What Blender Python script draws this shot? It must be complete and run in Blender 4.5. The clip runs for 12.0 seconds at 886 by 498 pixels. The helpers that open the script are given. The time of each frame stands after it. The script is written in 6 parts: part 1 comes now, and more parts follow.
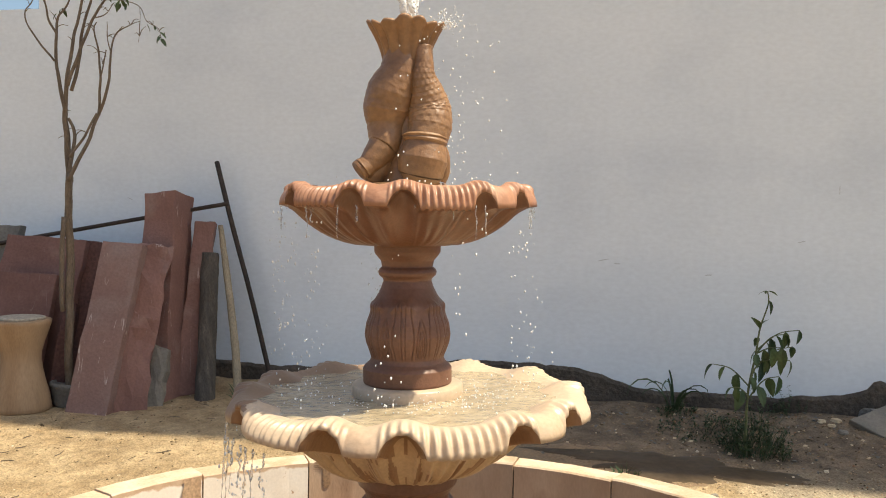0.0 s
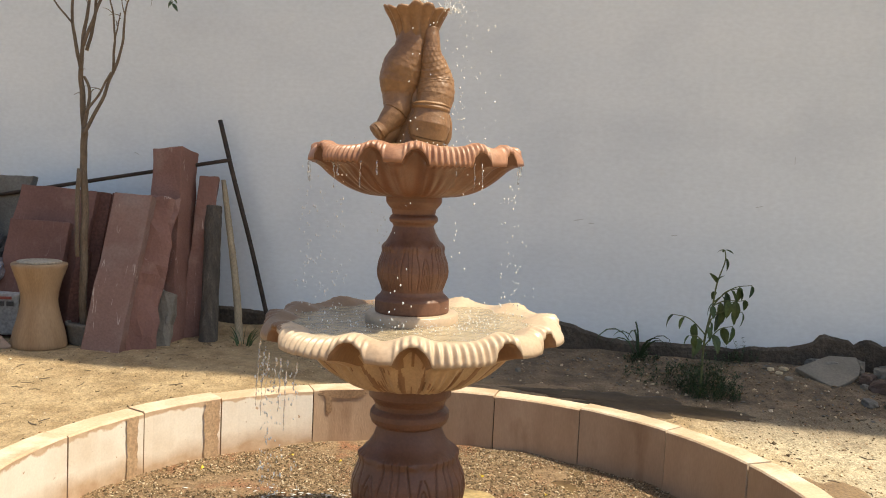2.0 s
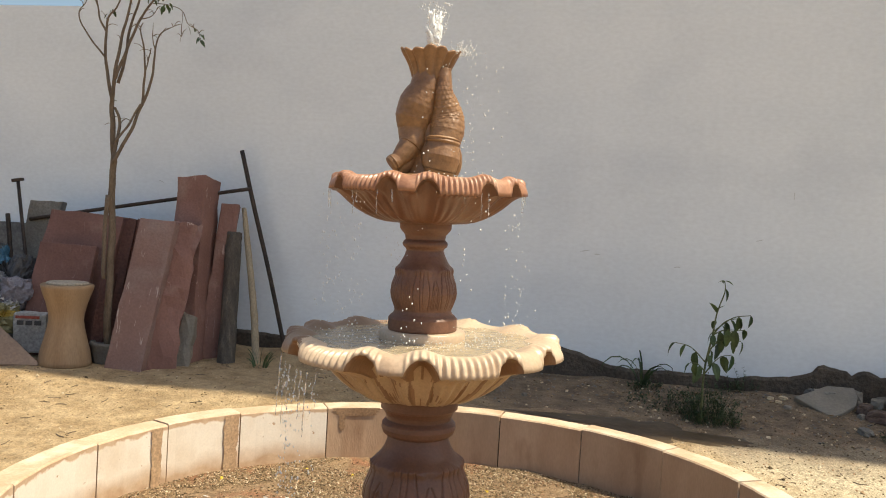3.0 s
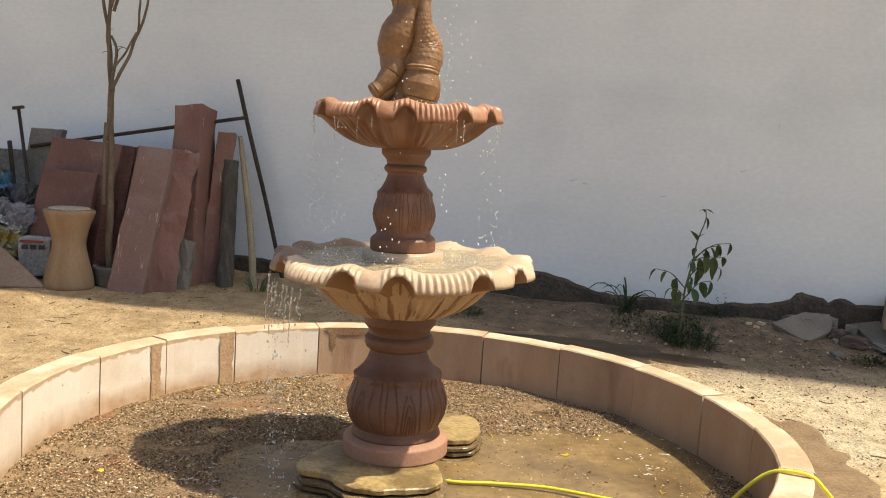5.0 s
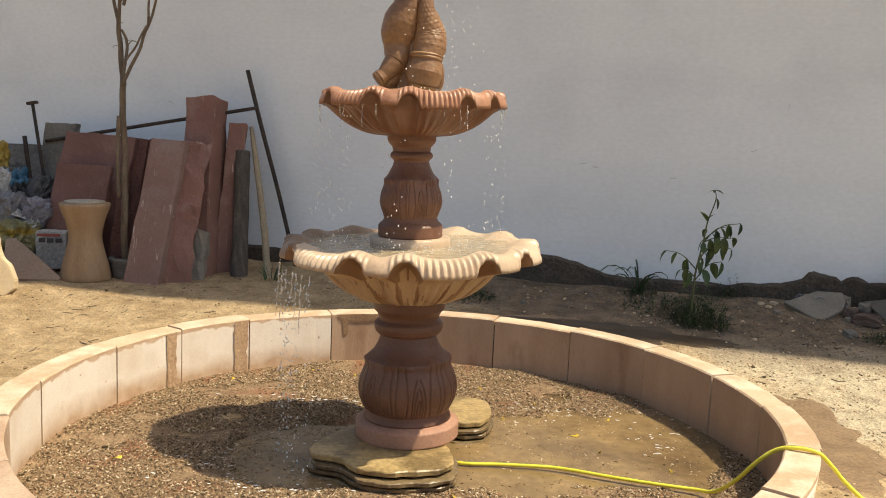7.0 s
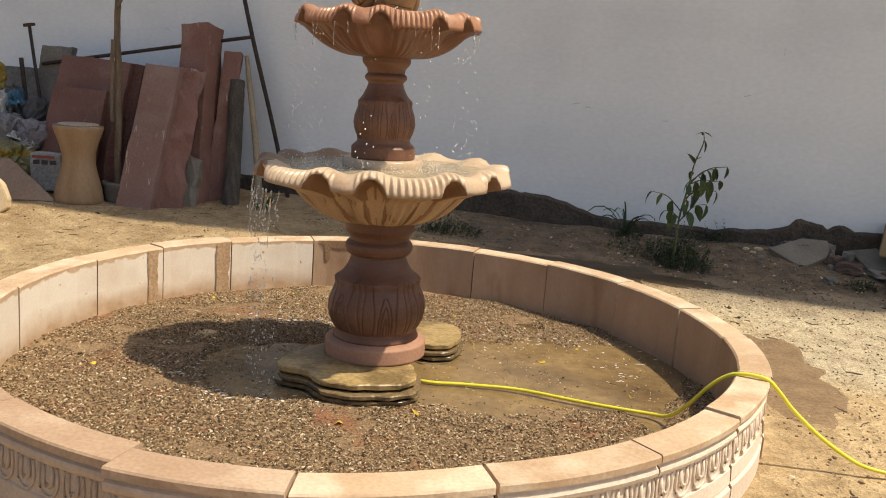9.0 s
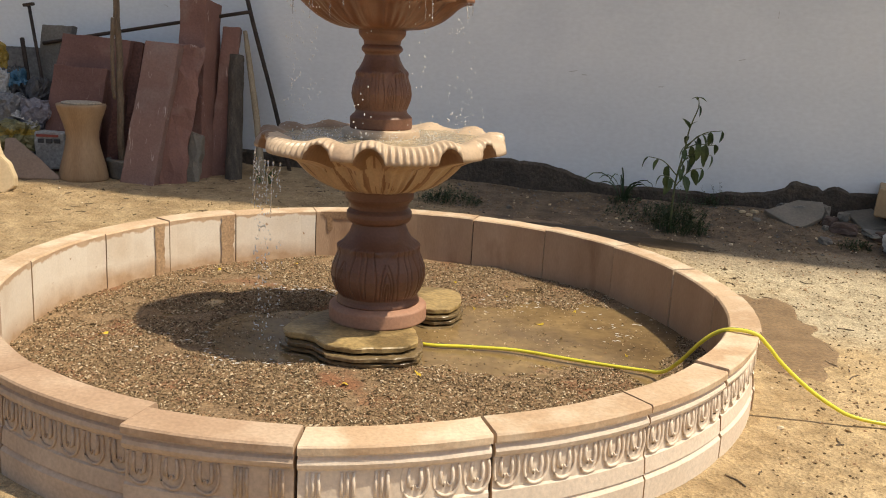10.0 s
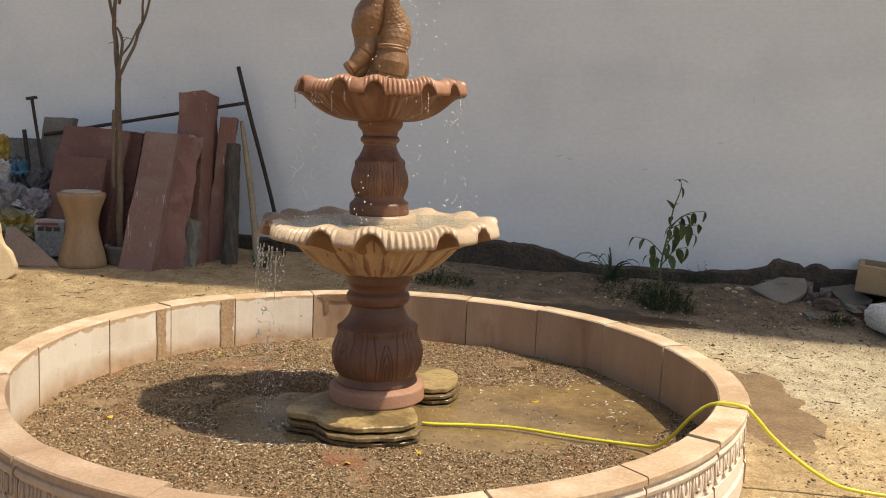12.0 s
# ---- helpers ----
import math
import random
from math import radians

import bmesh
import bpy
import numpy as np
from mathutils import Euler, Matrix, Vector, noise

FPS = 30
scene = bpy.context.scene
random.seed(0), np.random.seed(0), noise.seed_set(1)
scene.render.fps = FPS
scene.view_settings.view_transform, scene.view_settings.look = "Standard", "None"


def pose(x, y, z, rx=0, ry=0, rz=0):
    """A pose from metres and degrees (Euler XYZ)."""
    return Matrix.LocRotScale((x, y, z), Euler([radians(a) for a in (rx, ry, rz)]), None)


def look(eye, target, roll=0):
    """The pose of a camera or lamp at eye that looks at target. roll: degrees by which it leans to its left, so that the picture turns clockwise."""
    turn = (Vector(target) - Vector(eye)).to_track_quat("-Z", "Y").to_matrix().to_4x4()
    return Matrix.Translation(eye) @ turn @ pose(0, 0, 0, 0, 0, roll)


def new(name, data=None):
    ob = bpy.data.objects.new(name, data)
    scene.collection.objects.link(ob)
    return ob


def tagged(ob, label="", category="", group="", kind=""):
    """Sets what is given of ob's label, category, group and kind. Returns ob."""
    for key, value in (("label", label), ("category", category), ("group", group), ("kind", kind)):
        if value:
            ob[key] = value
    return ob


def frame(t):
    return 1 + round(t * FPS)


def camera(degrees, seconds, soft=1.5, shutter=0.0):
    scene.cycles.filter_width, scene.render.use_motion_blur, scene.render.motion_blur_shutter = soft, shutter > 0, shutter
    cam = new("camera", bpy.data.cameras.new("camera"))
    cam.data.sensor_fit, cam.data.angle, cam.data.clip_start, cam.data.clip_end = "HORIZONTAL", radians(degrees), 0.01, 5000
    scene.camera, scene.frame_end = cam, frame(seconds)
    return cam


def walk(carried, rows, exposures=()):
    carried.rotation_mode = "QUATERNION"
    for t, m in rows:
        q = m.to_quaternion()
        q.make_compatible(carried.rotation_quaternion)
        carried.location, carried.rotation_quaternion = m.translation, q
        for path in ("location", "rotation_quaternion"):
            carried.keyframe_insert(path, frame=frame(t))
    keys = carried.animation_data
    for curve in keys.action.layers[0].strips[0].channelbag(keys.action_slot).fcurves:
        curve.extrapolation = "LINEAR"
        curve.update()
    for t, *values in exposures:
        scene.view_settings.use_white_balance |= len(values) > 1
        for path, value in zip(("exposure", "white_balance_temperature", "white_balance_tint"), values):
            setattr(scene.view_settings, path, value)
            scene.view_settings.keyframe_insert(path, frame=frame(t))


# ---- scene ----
cam = camera(53.5, 12.0, soft=1.0)
PATH = [
    (0, (0.032, -0.062, 1.273), (-0.007, 1.936, 1.194), 1.3),
    (0.5, (0.089, -0.169, 1.271), (-0.002, 1.827, 1.194), 2.4),
    (1, (0.116, -0.285, 1.259), (0.012, 1.71, 1.162), 3.0),
    (1.5, (0.051, -0.384, 1.257), (0.005, 1.61, 1.109), 2.3),
    (2, (-0.033, -0.506, 1.25), (-0.016, 1.488, 1.09), 2.6),
    (2.5, (-0.035, -0.591, 1.249), (-0.039, 1.407, 1.154), 3.2),
    (2.7, (-0.026, -0.645, 1.244), (-0.047, 1.353, 1.159), 3.4),
    (4.3, (-0.015, -0.895, 1.223), (0.028, 1.096, 1.038), 3.1),
    (4.5, (0.013, -0.888, 1.226), (0.031, 1.101, 1.012), 3.4),
    (5, (0.069, -0.888, 1.218), (0.054, 1.097, 0.979), 3.7),
    (5.5, (0.1, -0.885, 1.204), (0.04, 1.097, 0.947), 4.4),
    (6, (0.112, -0.909, 1.215), (0.0, 1.073, 0.971), 3.4),
    (6.5, (0.112, -0.905, 1.219), (0.044, 1.079, 0.976), 2.7),
    (7, (0.102, -0.923, 1.221), (0.052, 1.058, 0.949), 2.5),
    (7.5, (0.102, -0.969, 1.194), (0.102, 1.005, 0.877), 3.7),
    (7.7, (0.096, -0.957, 1.179), (0.17, 1.015, 0.855), 4.8),
    (9.5, (0.291, -1.021, 1.142), (0.192, 0.931, 0.72), 4.2),
    (10, (0.277, -1.077, 1.141), (0.209, 0.871, 0.692), 3.2),
    (10.5, (0.26, -1.119, 1.15), (0.22, 0.84, 0.748), 3.0),
    (11, (0.25, -1.155, 1.152), (0.216, 0.814, 0.808), 2.9),
    (11.5, (0.252, -1.17, 1.154), (0.195, 0.806, 0.852), 2.4),
    (12, (0.246, -1.202, 1.165), (0.196, 0.779, 0.898), 2.5),
]
walk(cam, [(t, look(eye, target, roll)) for t, eye, target, roll in PATH],
     [(0, 0.41, 6700, 4), (0.5, 0.39, 6710, 4), (1.0, 0.31, 6720, 4), (2.7, 0.30, 6750, 4), (5.5, 0.22, 6850, 5), (7.5, 0.10, 6900, 6), (9.5, -0.08, 6900, 7), (10.5, -0.11, 6900, 7), (12, -0.05, 6850, 6)])

# ---------------------------------------------------------------- light
SUN_WAY = Vector((0.50, -0.085, 1.0)).normalized()   # towards the sun
world = bpy.data.worlds.new("sky")
scene.world = world
world.use_nodes = True
wn = world.node_tree.nodes
sky = wn.new("ShaderNodeTexSky")
sky.sky_type = "NISHITA"
sky.sun_disc = False
sky.sun_elevation = math.asin(SUN_WAY.z)
sky.sun_rotation = math.atan2(SUN_WAY.x, SUN_WAY.y)
sky.dust_density = 3.0
wn["Background"].inputs["Strength"].default_value = 0.13
world.node_tree.links.new(sky.outputs[0], wn["Background"].inputs["Color"])
sun = new("sun", bpy.data.lights.new("sun", "SUN"))
sun.data.energy, sun.data.angle, sun.data.color = 5.0, radians(0.6), (1.0, 0.89, 0.72)
sun.matrix_world = look(SUN_WAY * 20, (0, 0, 0))
scene.view_settings.exposure = 0.0


# ---------------------------------------------------------------- materials
def material(name, rough=0.8, metal=0.0, spec=0.5):
    m = bpy.data.materials.new(name)
    m.use_nodes = True
    b = m.node_tree.nodes["Principled BSDF"]
    b.inputs["Roughness"].default_value = rough
    b.inputs["Metallic"].default_value = metal
    b.inputs["Specular IOR Level"].default_value = spec
    return m, m.node_tree.nodes, m.node_tree.links, b


def grain(name, a, b, scale=6.0, fine=60.0, rough=0.8, bump=0.3, depth=0.004, c=None, c_scale=1.5, c_at=(0.5, 0.62), vary=0.0,
          rough2=None, stretch=(1, 1, 1), metal=0.0, spec=0.5, fine_mix=0.35, lines=None):
    """Two-scale noise between two colours, an optional third in patches, fine relief."""
    m, n, l, bsdf = material(name, rough, metal, spec)
    tc = n.new("ShaderNodeTexCoord")
    mp = n.new("ShaderNodeMapping")
    mp.inputs["Scale"].default_value = stretch
    l.new(tc.outputs["Object"], mp.inputs["Vector"])
    where = mp.outputs[0]
    if vary:
        info = n.new("ShaderNodeObjectInfo")
        add = n.new("ShaderNodeVectorMath")
        add.operation = "ADD"
        mul = n.new("ShaderNodeMath")
        mul.operation = "MULTIPLY"
        mul.inputs[1].default_value = 37.0
        l.new(info.outputs["Random"], mul.inputs[0])
        l.new(mp.outputs[0], add.inputs[0])
        l.new(mul.outputs[0], add.inputs[1])
        where = add.outputs[0]

    def noise_at(s, detail=6.0):
        t = n.new("ShaderNodeTexNoise")
        t.inputs["Scale"].default_value, t.inputs["Detail"].default_value = s, detail
        l.new(where, t.inputs["Vector"])
        return t.outputs["Fac"]

    def mix(fac, x, y, kind="MIX"):
        k = n.new("ShaderNodeMix")
        k.data_type, k.blend_type = "RGBA", kind
        for sock, v in ((k.inputs["Factor"], fac), (k.inputs["A"], x), (k.inputs["B"], y)):
            if isinstance(v, (tuple, float)):
                sock.default_value = (*v, 1) if isinstance(v, tuple) else v
            else:
                l.new(v, sock)
        return k.outputs["Result"]

    def ramp(fac, lo, hi):
        r = n.new("ShaderNodeMapRange")
        r.inputs["From Min"].default_value, r.inputs["From Max"].default_value = lo, hi
        l.new(fac, r.inputs["Value"])
        return r.outputs[0]

    coarse, tiny = noise_at(scale), noise_at(fine, 4.0)
    col = mix(ramp(coarse, 0.32, 0.68), a, b)
    if c:
        col = mix(ramp(noise_at(c_scale), *c_at), col, c)
    g = n.new("ShaderNodeMapRange")
    g.inputs["From Min"].default_value, g.inputs["From Max"].default_value = 0.3, 0.7
    g.inputs["To Min"].default_value, g.inputs["To Max"].default_value = 1 - fine_mix, 1 + fine_mix * 0.5
    l.new(tiny, g.inputs["Value"])
    sc = n.new("ShaderNodeVectorMath")
    sc.operation = "SCALE"
    l.new(col, sc.inputs[0])
    l.new(g.outputs[0], sc.inputs["Scale"])
    col = sc.outputs[0]
    if vary:
        h = n.new("ShaderNodeHueSaturation")
        v = n.new("ShaderNodeMapRange")
        v.inputs["To Min"].default_value, v.inputs["To Max"].default_value = 1 - vary, 1 + vary
        l.new(info.outputs["Random"], v.inputs["Value"])
        l.new(v.outputs[0], h.inputs["Value"])
        l.new(col, h.inputs["Color"])
        col = h.outputs[0]
    if lines:
        # scratches: thin contour lines of a stretched noise, broken up by another
        lc, ls, lw = lines
        far = n.new("ShaderNodeMath")
        far.operation = "SUBTRACT"
        far.inputs[1].default_value = 0.5
        turned = n.new("ShaderNodeMapping")
        turned.inputs["Rotation"].default_value, turned.inputs["Scale"].default_value = (0.5, 0.7, 0.3), (4.5, 4.5, 0.6)
        l.new(where, turned.inputs["Vector"])
        drawn = n.new("ShaderNodeTexNoise")
        drawn.inputs["Scale"].default_value, drawn.inputs["Detail"].default_value = ls * 0.6, 1.5
        l.new(turned.outputs[0], drawn.inputs["Vector"])
        l.new(drawn.outputs["Fac"], far.inputs[0])
        ab = n.new("ShaderNodeMath")
        ab.operation = "ABSOLUTE"
        l.new(far.outputs[0], ab.inputs[0])
        on = n.new("ShaderNodeMath")
        on.operation = "MULTIPLY"
        l.new(ramp(ab.outputs[0], lw, lw * 0.3), on.inputs[0])
        l.new(ramp(noise_at(ls * 1.7), 0.54, 0.64), on.inputs[1])
        col = mix(on.outputs[0], col, lc)
    l.new(col, bsdf.inputs["Base Color"])
    if rough2 is not None:
        r = n.new("ShaderNodeMapRange")
        r.inputs["From Min"].default_value, r.inputs["From Max"].default_value = 0.35, 0.65
        r.inputs["To Min"].default_value, r.inputs["To Max"].default_value = rough, rough2
        l.new(coarse, r.inputs["Value"])
        l.new(r.outputs[0], bsdf.inputs["Roughness"])
    if bump:
        s = n.new("ShaderNodeMath")
        s.operation = "ADD"
        l.new(tiny, s.inputs[0])
        l.new(coarse, s.inputs[1])
        bp = n.new("ShaderNodeBump")
        bp.inputs["Strength"].default_value, bp.inputs["Distance"].default_value = bump, depth
        l.new(s.outputs[0], bp.inputs["Height"])
        l.new(bp.outputs[0], bsdf.inputs["Normal"])
    return m


M_WALL = grain("white_limewash", (0.755, 0.804, 0.852), (0.808, 0.852, 0.895), 1.3, 25, 0.9, 0.02, 0.004, c=(0.68, 0.728, 0.785), c_scale=0.9, c_at=(0.52, 0.75), stretch=(1, 1, 1.8), fine_mix=0.05)
M_SCUFF = grain("scuffed_plaster", (0.58, 0.61, 0.63), (0.64, 0.67, 0.69), 9, 40, 0.95, 0.3)
M_PLINTH = grain("damp_dark_plinth", (0.07, 0.056, 0.044), (0.118, 0.094, 0.072), 5, 50, 0.95, 0.8, 0.02)
M_GREYWALL = grain("grey_bare_plaster", (0.16, 0.155, 0.15), (0.23, 0.22, 0.21), 4, 40, 0.95, 0.6, 0.01)
def ground_material():
    """Sandy earth, pale grit towards the right of the yard, dark littered soil along the wall; the soils run into each other raggedly."""
    m, n, l, b = material("yard_soils", 0.95)
    tc = n.new("ShaderNodeTexCoord")
    sep = n.new("ShaderNodeSeparateXYZ")
    l.new(tc.outputs["Object"], sep.inputs[0])

    def noise_at(s, d=5.0):
        t = n.new("ShaderNodeTexNoise")
        t.inputs["Scale"].default_value, t.inputs["Detail"].default_value = s, d
        l.new(tc.outputs["Object"], t.inputs["Vector"])
        return t.outputs["Fac"]

    def calc(op, x, y=0.0):
        k = n.new("ShaderNodeMath")
        k.operation = op
        for sock, v in zip(k.inputs, (x, y)):
            if isinstance(v, (int, float)):
                sock.default_value = v
            else:
                l.new(v, sock)
        return k.outputs[0]

    def rng(v, lo, hi, a=0.0, c=1.0):
        k = n.new("ShaderNodeMapRange")
        k.inputs["From Min"].default_value, k.inputs["From Max"].default_value = lo, hi
        k.inputs["To Min"].default_value, k.inputs["To Max"].default_value = a, c
        l.new(v, k.inputs["Value"])
        return k.outputs[0]

    def mix(f, x, y):
        k = n.new("ShaderNodeMix")
        k.data_type = "RGBA"
        l.new(f, k.inputs["Factor"])
        for sock, v in ((k.inputs["A"], x), (k.inputs["B"], y)):
            if isinstance(v, tuple):
                sock.default_value = (*v, 1)
            else:
                l.new(v, sock)
        return k.outputs["Result"]

    big, mid, clod, fine, dust = noise_at(1.6), noise_at(7.0), noise_at(22.0), noise_at(95.0, 3.0), noise_at(320.0, 2.0)
    sand = mix(rng(mid, 0.35, 0.65), (0.34, 0.235, 0.124), (0.49, 0.36, 0.207))
    trodden = mix(rng(mid, 0.3, 0.7), (0.50, 0.36, 0.195), (0.63, 0.475, 0.28))
    grit_c = mix(rng(mid, 0.35, 0.68), mix(rng(fine, 0.35, 0.65), (0.35, 0.28, 0.18), (0.56, 0.47, 0.33)), (0.60, 0.505, 0.35))
    soil = mix(rng(mid, 0.35, 0.65), (0.14, 0.10, 0.065), (0.27, 0.197, 0.13))
    jag = calc("ADD", calc("MULTIPLY", calc("SUBTRACT", big, 0.5), 1.6), calc("MULTIPLY", calc("SUBTRACT", clod, 0.5), 0.5))
    x, y = sep.outputs[0], sep.outputs[1]
    f_grit = calc("MULTIPLY", rng(calc("ADD", x, jag), 1.35, 1.75), rng(calc("ADD", y, jag), 2.5, 3.0))
    f_soil = calc("MULTIPLY", rng(calc("ADD", x, jag), -0.3, 0.5), rng(calc("ADD", calc("ADD", y, calc("MULTIPLY", x, 0.19)), calc("MULTIPLY", jag, 0.6)), 4.1, 4.6))
    f_trod = calc("MULTIPLY", calc("MULTIPLY", rng(calc("ADD", x, jag), 0.9, 1.9), rng(calc("ADD", x, jag), 5.5, 2.8)), rng(calc("ADD", y, jag), -0.2, 1.3))
    col = mix(f_soil, mix(f_grit, mix(f_trod, sand, trodden), grit_c), soil)
    k = n.new("ShaderNodeVectorMath")
    k.operation = "SCALE"
    l.new(col, k.inputs[0])
    l.new(calc("MULTIPLY", calc("MULTIPLY", rng(fine, 0.3, 0.7, 0.72, 1.14), rng(clod, 0.3, 0.7, 0.78, 1.12)), rng(dust, 0.3, 0.7, 0.8, 1.15)), k.inputs["Scale"])
    l.new(k.outputs[0], b.inputs["Base Color"])
    bp = n.new("ShaderNodeBump")
    bp.inputs["Strength"].default_value, bp.inputs["Distance"].default_value = 1.0, 0.024
    l.new(calc("ADD", calc("ADD", clod, calc("MULTIPLY", fine, 0.45)), calc("MULTIPLY", mid, 0.8)), bp.inputs["Height"])
    l.new(bp.outputs[0], b.inputs["Normal"])
    return m


M_GROUND = ground_material()
M_PUDDLE = grain("muddy_puddle_water", (0.075, 0.052, 0.033), (0.105, 0.076, 0.048), 5, 30, 0.45, 0.3, 0.003, fine_mix=0.25, spec=0.12)
M_DAMP = grain("damp_earth_patch", (0.215, 0.138, 0.073), (0.285, 0.19, 0.105), 9, 70, 0.5, 0.6, 0.006)
M_POOL = grain("shallow_brown_water", (0.195, 0.131, 0.063), (0.30, 0.205, 0.10), 5, 26, 0.05, 0.35, 0.006, fine_mix=0.22, c=(0.11, 0.073, 0.042), c_scale=1.8, c_at=(0.5, 0.66), spec=0.3)
M_BED = grain("gravelly_mud", (0.22, 0.138, 0.075), (0.34, 0.23, 0.13), 25, 120, 0.8, 1.0, 0.01, c=(0.28, 0.13, 0.065), c_scale=4.0, c_at=(0.55, 0.65), fine_mix=0.5)


def pebble_material():
    m, n, l, b = material("mixed_gravel", 0.8, 0.0, 0.25)
    geo = n.new("ShaderNodeNewGeometry")
    r = n.new("ShaderNodeValToRGB")
    r.color_ramp.interpolation = "LINEAR"
    stops = [(0, (0.05, 0.034, 0.017)), (0.25, (0.145, 0.099, 0.055)), (0.5, (0.27, 0.19, 0.11)), (0.7, (0.43, 0.315, 0.19)), (0.82, (0.29, 0.15, 0.08)), (0.92, (0.58, 0.46, 0.31)), (1, (0.66, 0.57, 0.43))]
    while len(r.color_ramp.elements) < len(stops):
        r.color_ramp.elements.new(0.5)
    for e, (p, c) in zip(r.color_ramp.elements, stops):
        e.position, e.color = p, (*c, 1)
    l.new(geo.outputs["Random Per Island"], r.inputs["Fac"])
    l.new(r.outputs["Color"], b.inputs["Base Color"])
    return m


M_PEBBLE = pebble_material()
M_BASIN = grain("dusty_tan_sandstone", (0.50, 0.34, 0.215), (0.61, 0.445, 0.305), 4, 90, 0.75, 0.35, 0.004, c=(0.71, 0.58, 0.44), c_scale=7.0, c_at=(0.46, 0.7), vary=0.06, fine_mix=0.14)
M_CARVE = grain("pale_carved_sandstone", (0.73, 0.61, 0.50), (0.81, 0.70, 0.59), 6, 90, 0.8, 0.35, 0.003, vary=0.05, fine_mix=0.12)
M_BASINBROWN = grain("silt-and-shade_brown_sandstone", (0.40, 0.265, 0.175), (0.49, 0.345, 0.24), 5, 90, 0.7, 0.35, 0.004, c=(0.57, 0.44, 0.33), c_scale=5.0, c_at=(0.5, 0.8), vary=0.06, fine_mix=0.16)
M_CARVEBROWN = grain("shade-browned_carved_sandstone", (0.46, 0.345, 0.26), (0.56, 0.44, 0.345), 6, 90, 0.8, 0.35, 0.003, vary=0.05, fine_mix=0.14)
# inner faces turned from the sun: silt marks, plus shade browned into the stone
M_BASININNER = grain("silty_shade-brown_sandstone", (0.40, 0.262, 0.17), (0.50, 0.35, 0.24), 4, 90, 0.6, 0.35, 0.004, c=(0.30, 0.18, 0.11), c_scale=5.0, c_at=(0.55, 0.75), stretch=(1.5, 1.5, 0.5), vary=0.08, fine_mix=0.08)


def limescale_material():
    """Tan sandstone with a ragged white tide of lime between the coping's edge and the silt line below."""
    m, n, l, b = material("limescaled_sandstone", 0.75)
    tc = n.new("ShaderNodeTexCoord")
    sep = n.new("ShaderNodeSeparateXYZ")
    l.new(tc.outputs["Object"], sep.inputs[0])

    def noise_at(scale, detail=5.0):
        t = n.new("ShaderNodeTexNoise")
        t.inputs["Scale"].default_value, t.inputs["Detail"].default_value = scale, detail
        l.new(tc.outputs["Object"], t.inputs["Vector"])
        return t.outputs["Fac"]

    def calc(op, x, y):
        k = n.new("ShaderNodeMath")
        k.operation = op
        for sock, v in zip(k.inputs, (x, y)):
            if isinstance(v, float):
                sock.default_value = v
            else:
                l.new(v, sock)
        return k.outputs[0]

    def rng(v, lo, hi, a=0.0, c=1.0):
        k = n.new("ShaderNodeMapRange")
        for name, x in (("From Min", lo), ("From Max", hi), ("To Min", a), ("To Max", c)):
            k.inputs[name].default_value = x
        l.new(v, k.inputs["Value"])
        return k.outputs[0]

    def mix(f, x, y):
        k = n.new("ShaderNodeMix")
        k.data_type = "RGBA"
        l.new(f, k.inputs["Factor"])
        for sock, v in ((k.inputs["A"], x), (k.inputs["B"], y)):
            if isinstance(v, tuple):
                sock.default_value = (*v, 1)
            else:
                l.new(v, sock)
        return k.outputs["Result"]

    z, big, mid, fleck, fine = sep.outputs[2], noise_at(5.0), noise_at(16.0), noise_at(38.0), noise_at(110.0)
    stone = mix(rng(mid, 0.35, 0.65), (0.47, 0.31, 0.195), (0.58, 0.42, 0.29))
    low = rng(calc("ADD", z, calc("MULTIPLY", calc("SUBTRACT", big, 0.5), 0.22)), 0.03, 0.11)
    high = rng(calc("ADD", z, calc("MULTIPLY", calc("SUBTRACT", mid, 0.5), 0.06)), 0.244, 0.236)
    gone = rng(fleck, 0.74, 0.68)
    lime = calc("MULTIPLY", calc("MULTIPLY", low, high), gone)
    col = mix(lime, stone, mix(rng(big, 0.4, 0.7), (0.82, 0.74, 0.65), (0.72, 0.61, 0.50)))
    sc = n.new("ShaderNodeVectorMath")
    sc.operation = "SCALE"
    l.new(col, sc.inputs[0])
    l.new(rng(fine, 0.3, 0.7, 0.95, 1.04), sc.inputs["Scale"])
    l.new(sc.outputs[0], b.inputs["Base Color"])
    bp = n.new("ShaderNodeBump")
    bp.inputs["Strength"].default_value, bp.inputs["Distance"].default_value = 0.2, 0.002
    l.new(calc("ADD", lime, fine), bp.inputs["Height"])
    l.new(bp.outputs[0], b.inputs["Normal"])
    return m


M_BASINLIME = limescale_material()
M_JOINT = grain("open_joint_dirt", (0.07, 0.045, 0.03), (0.12, 0.08, 0.05), 20, 80, 0.95, 0.5)
M_WETSTAIN = grain("water_darkened_sandstone", (0.45, 0.29, 0.175), (0.54, 0.375, 0.24), 9, 90, 0.4, 0.3, 0.003)
M_DRIP = grain("fresh_wet_drip", (0.255, 0.155, 0.092), (0.33, 0.21, 0.128), 9, 90, 0.35, 0.2, 0.002)
M_PEDESTAL = grain("wet_red_sandstone", (0.14, 0.062, 0.037), (0.20, 0.095, 0.057), 7, 110, 0.36, 0.35, 0.003, rough2=0.6, c=(0.25, 0.133, 0.086), c_scale=5, c_at=(0.58, 0.75), fine_mix=0.16)
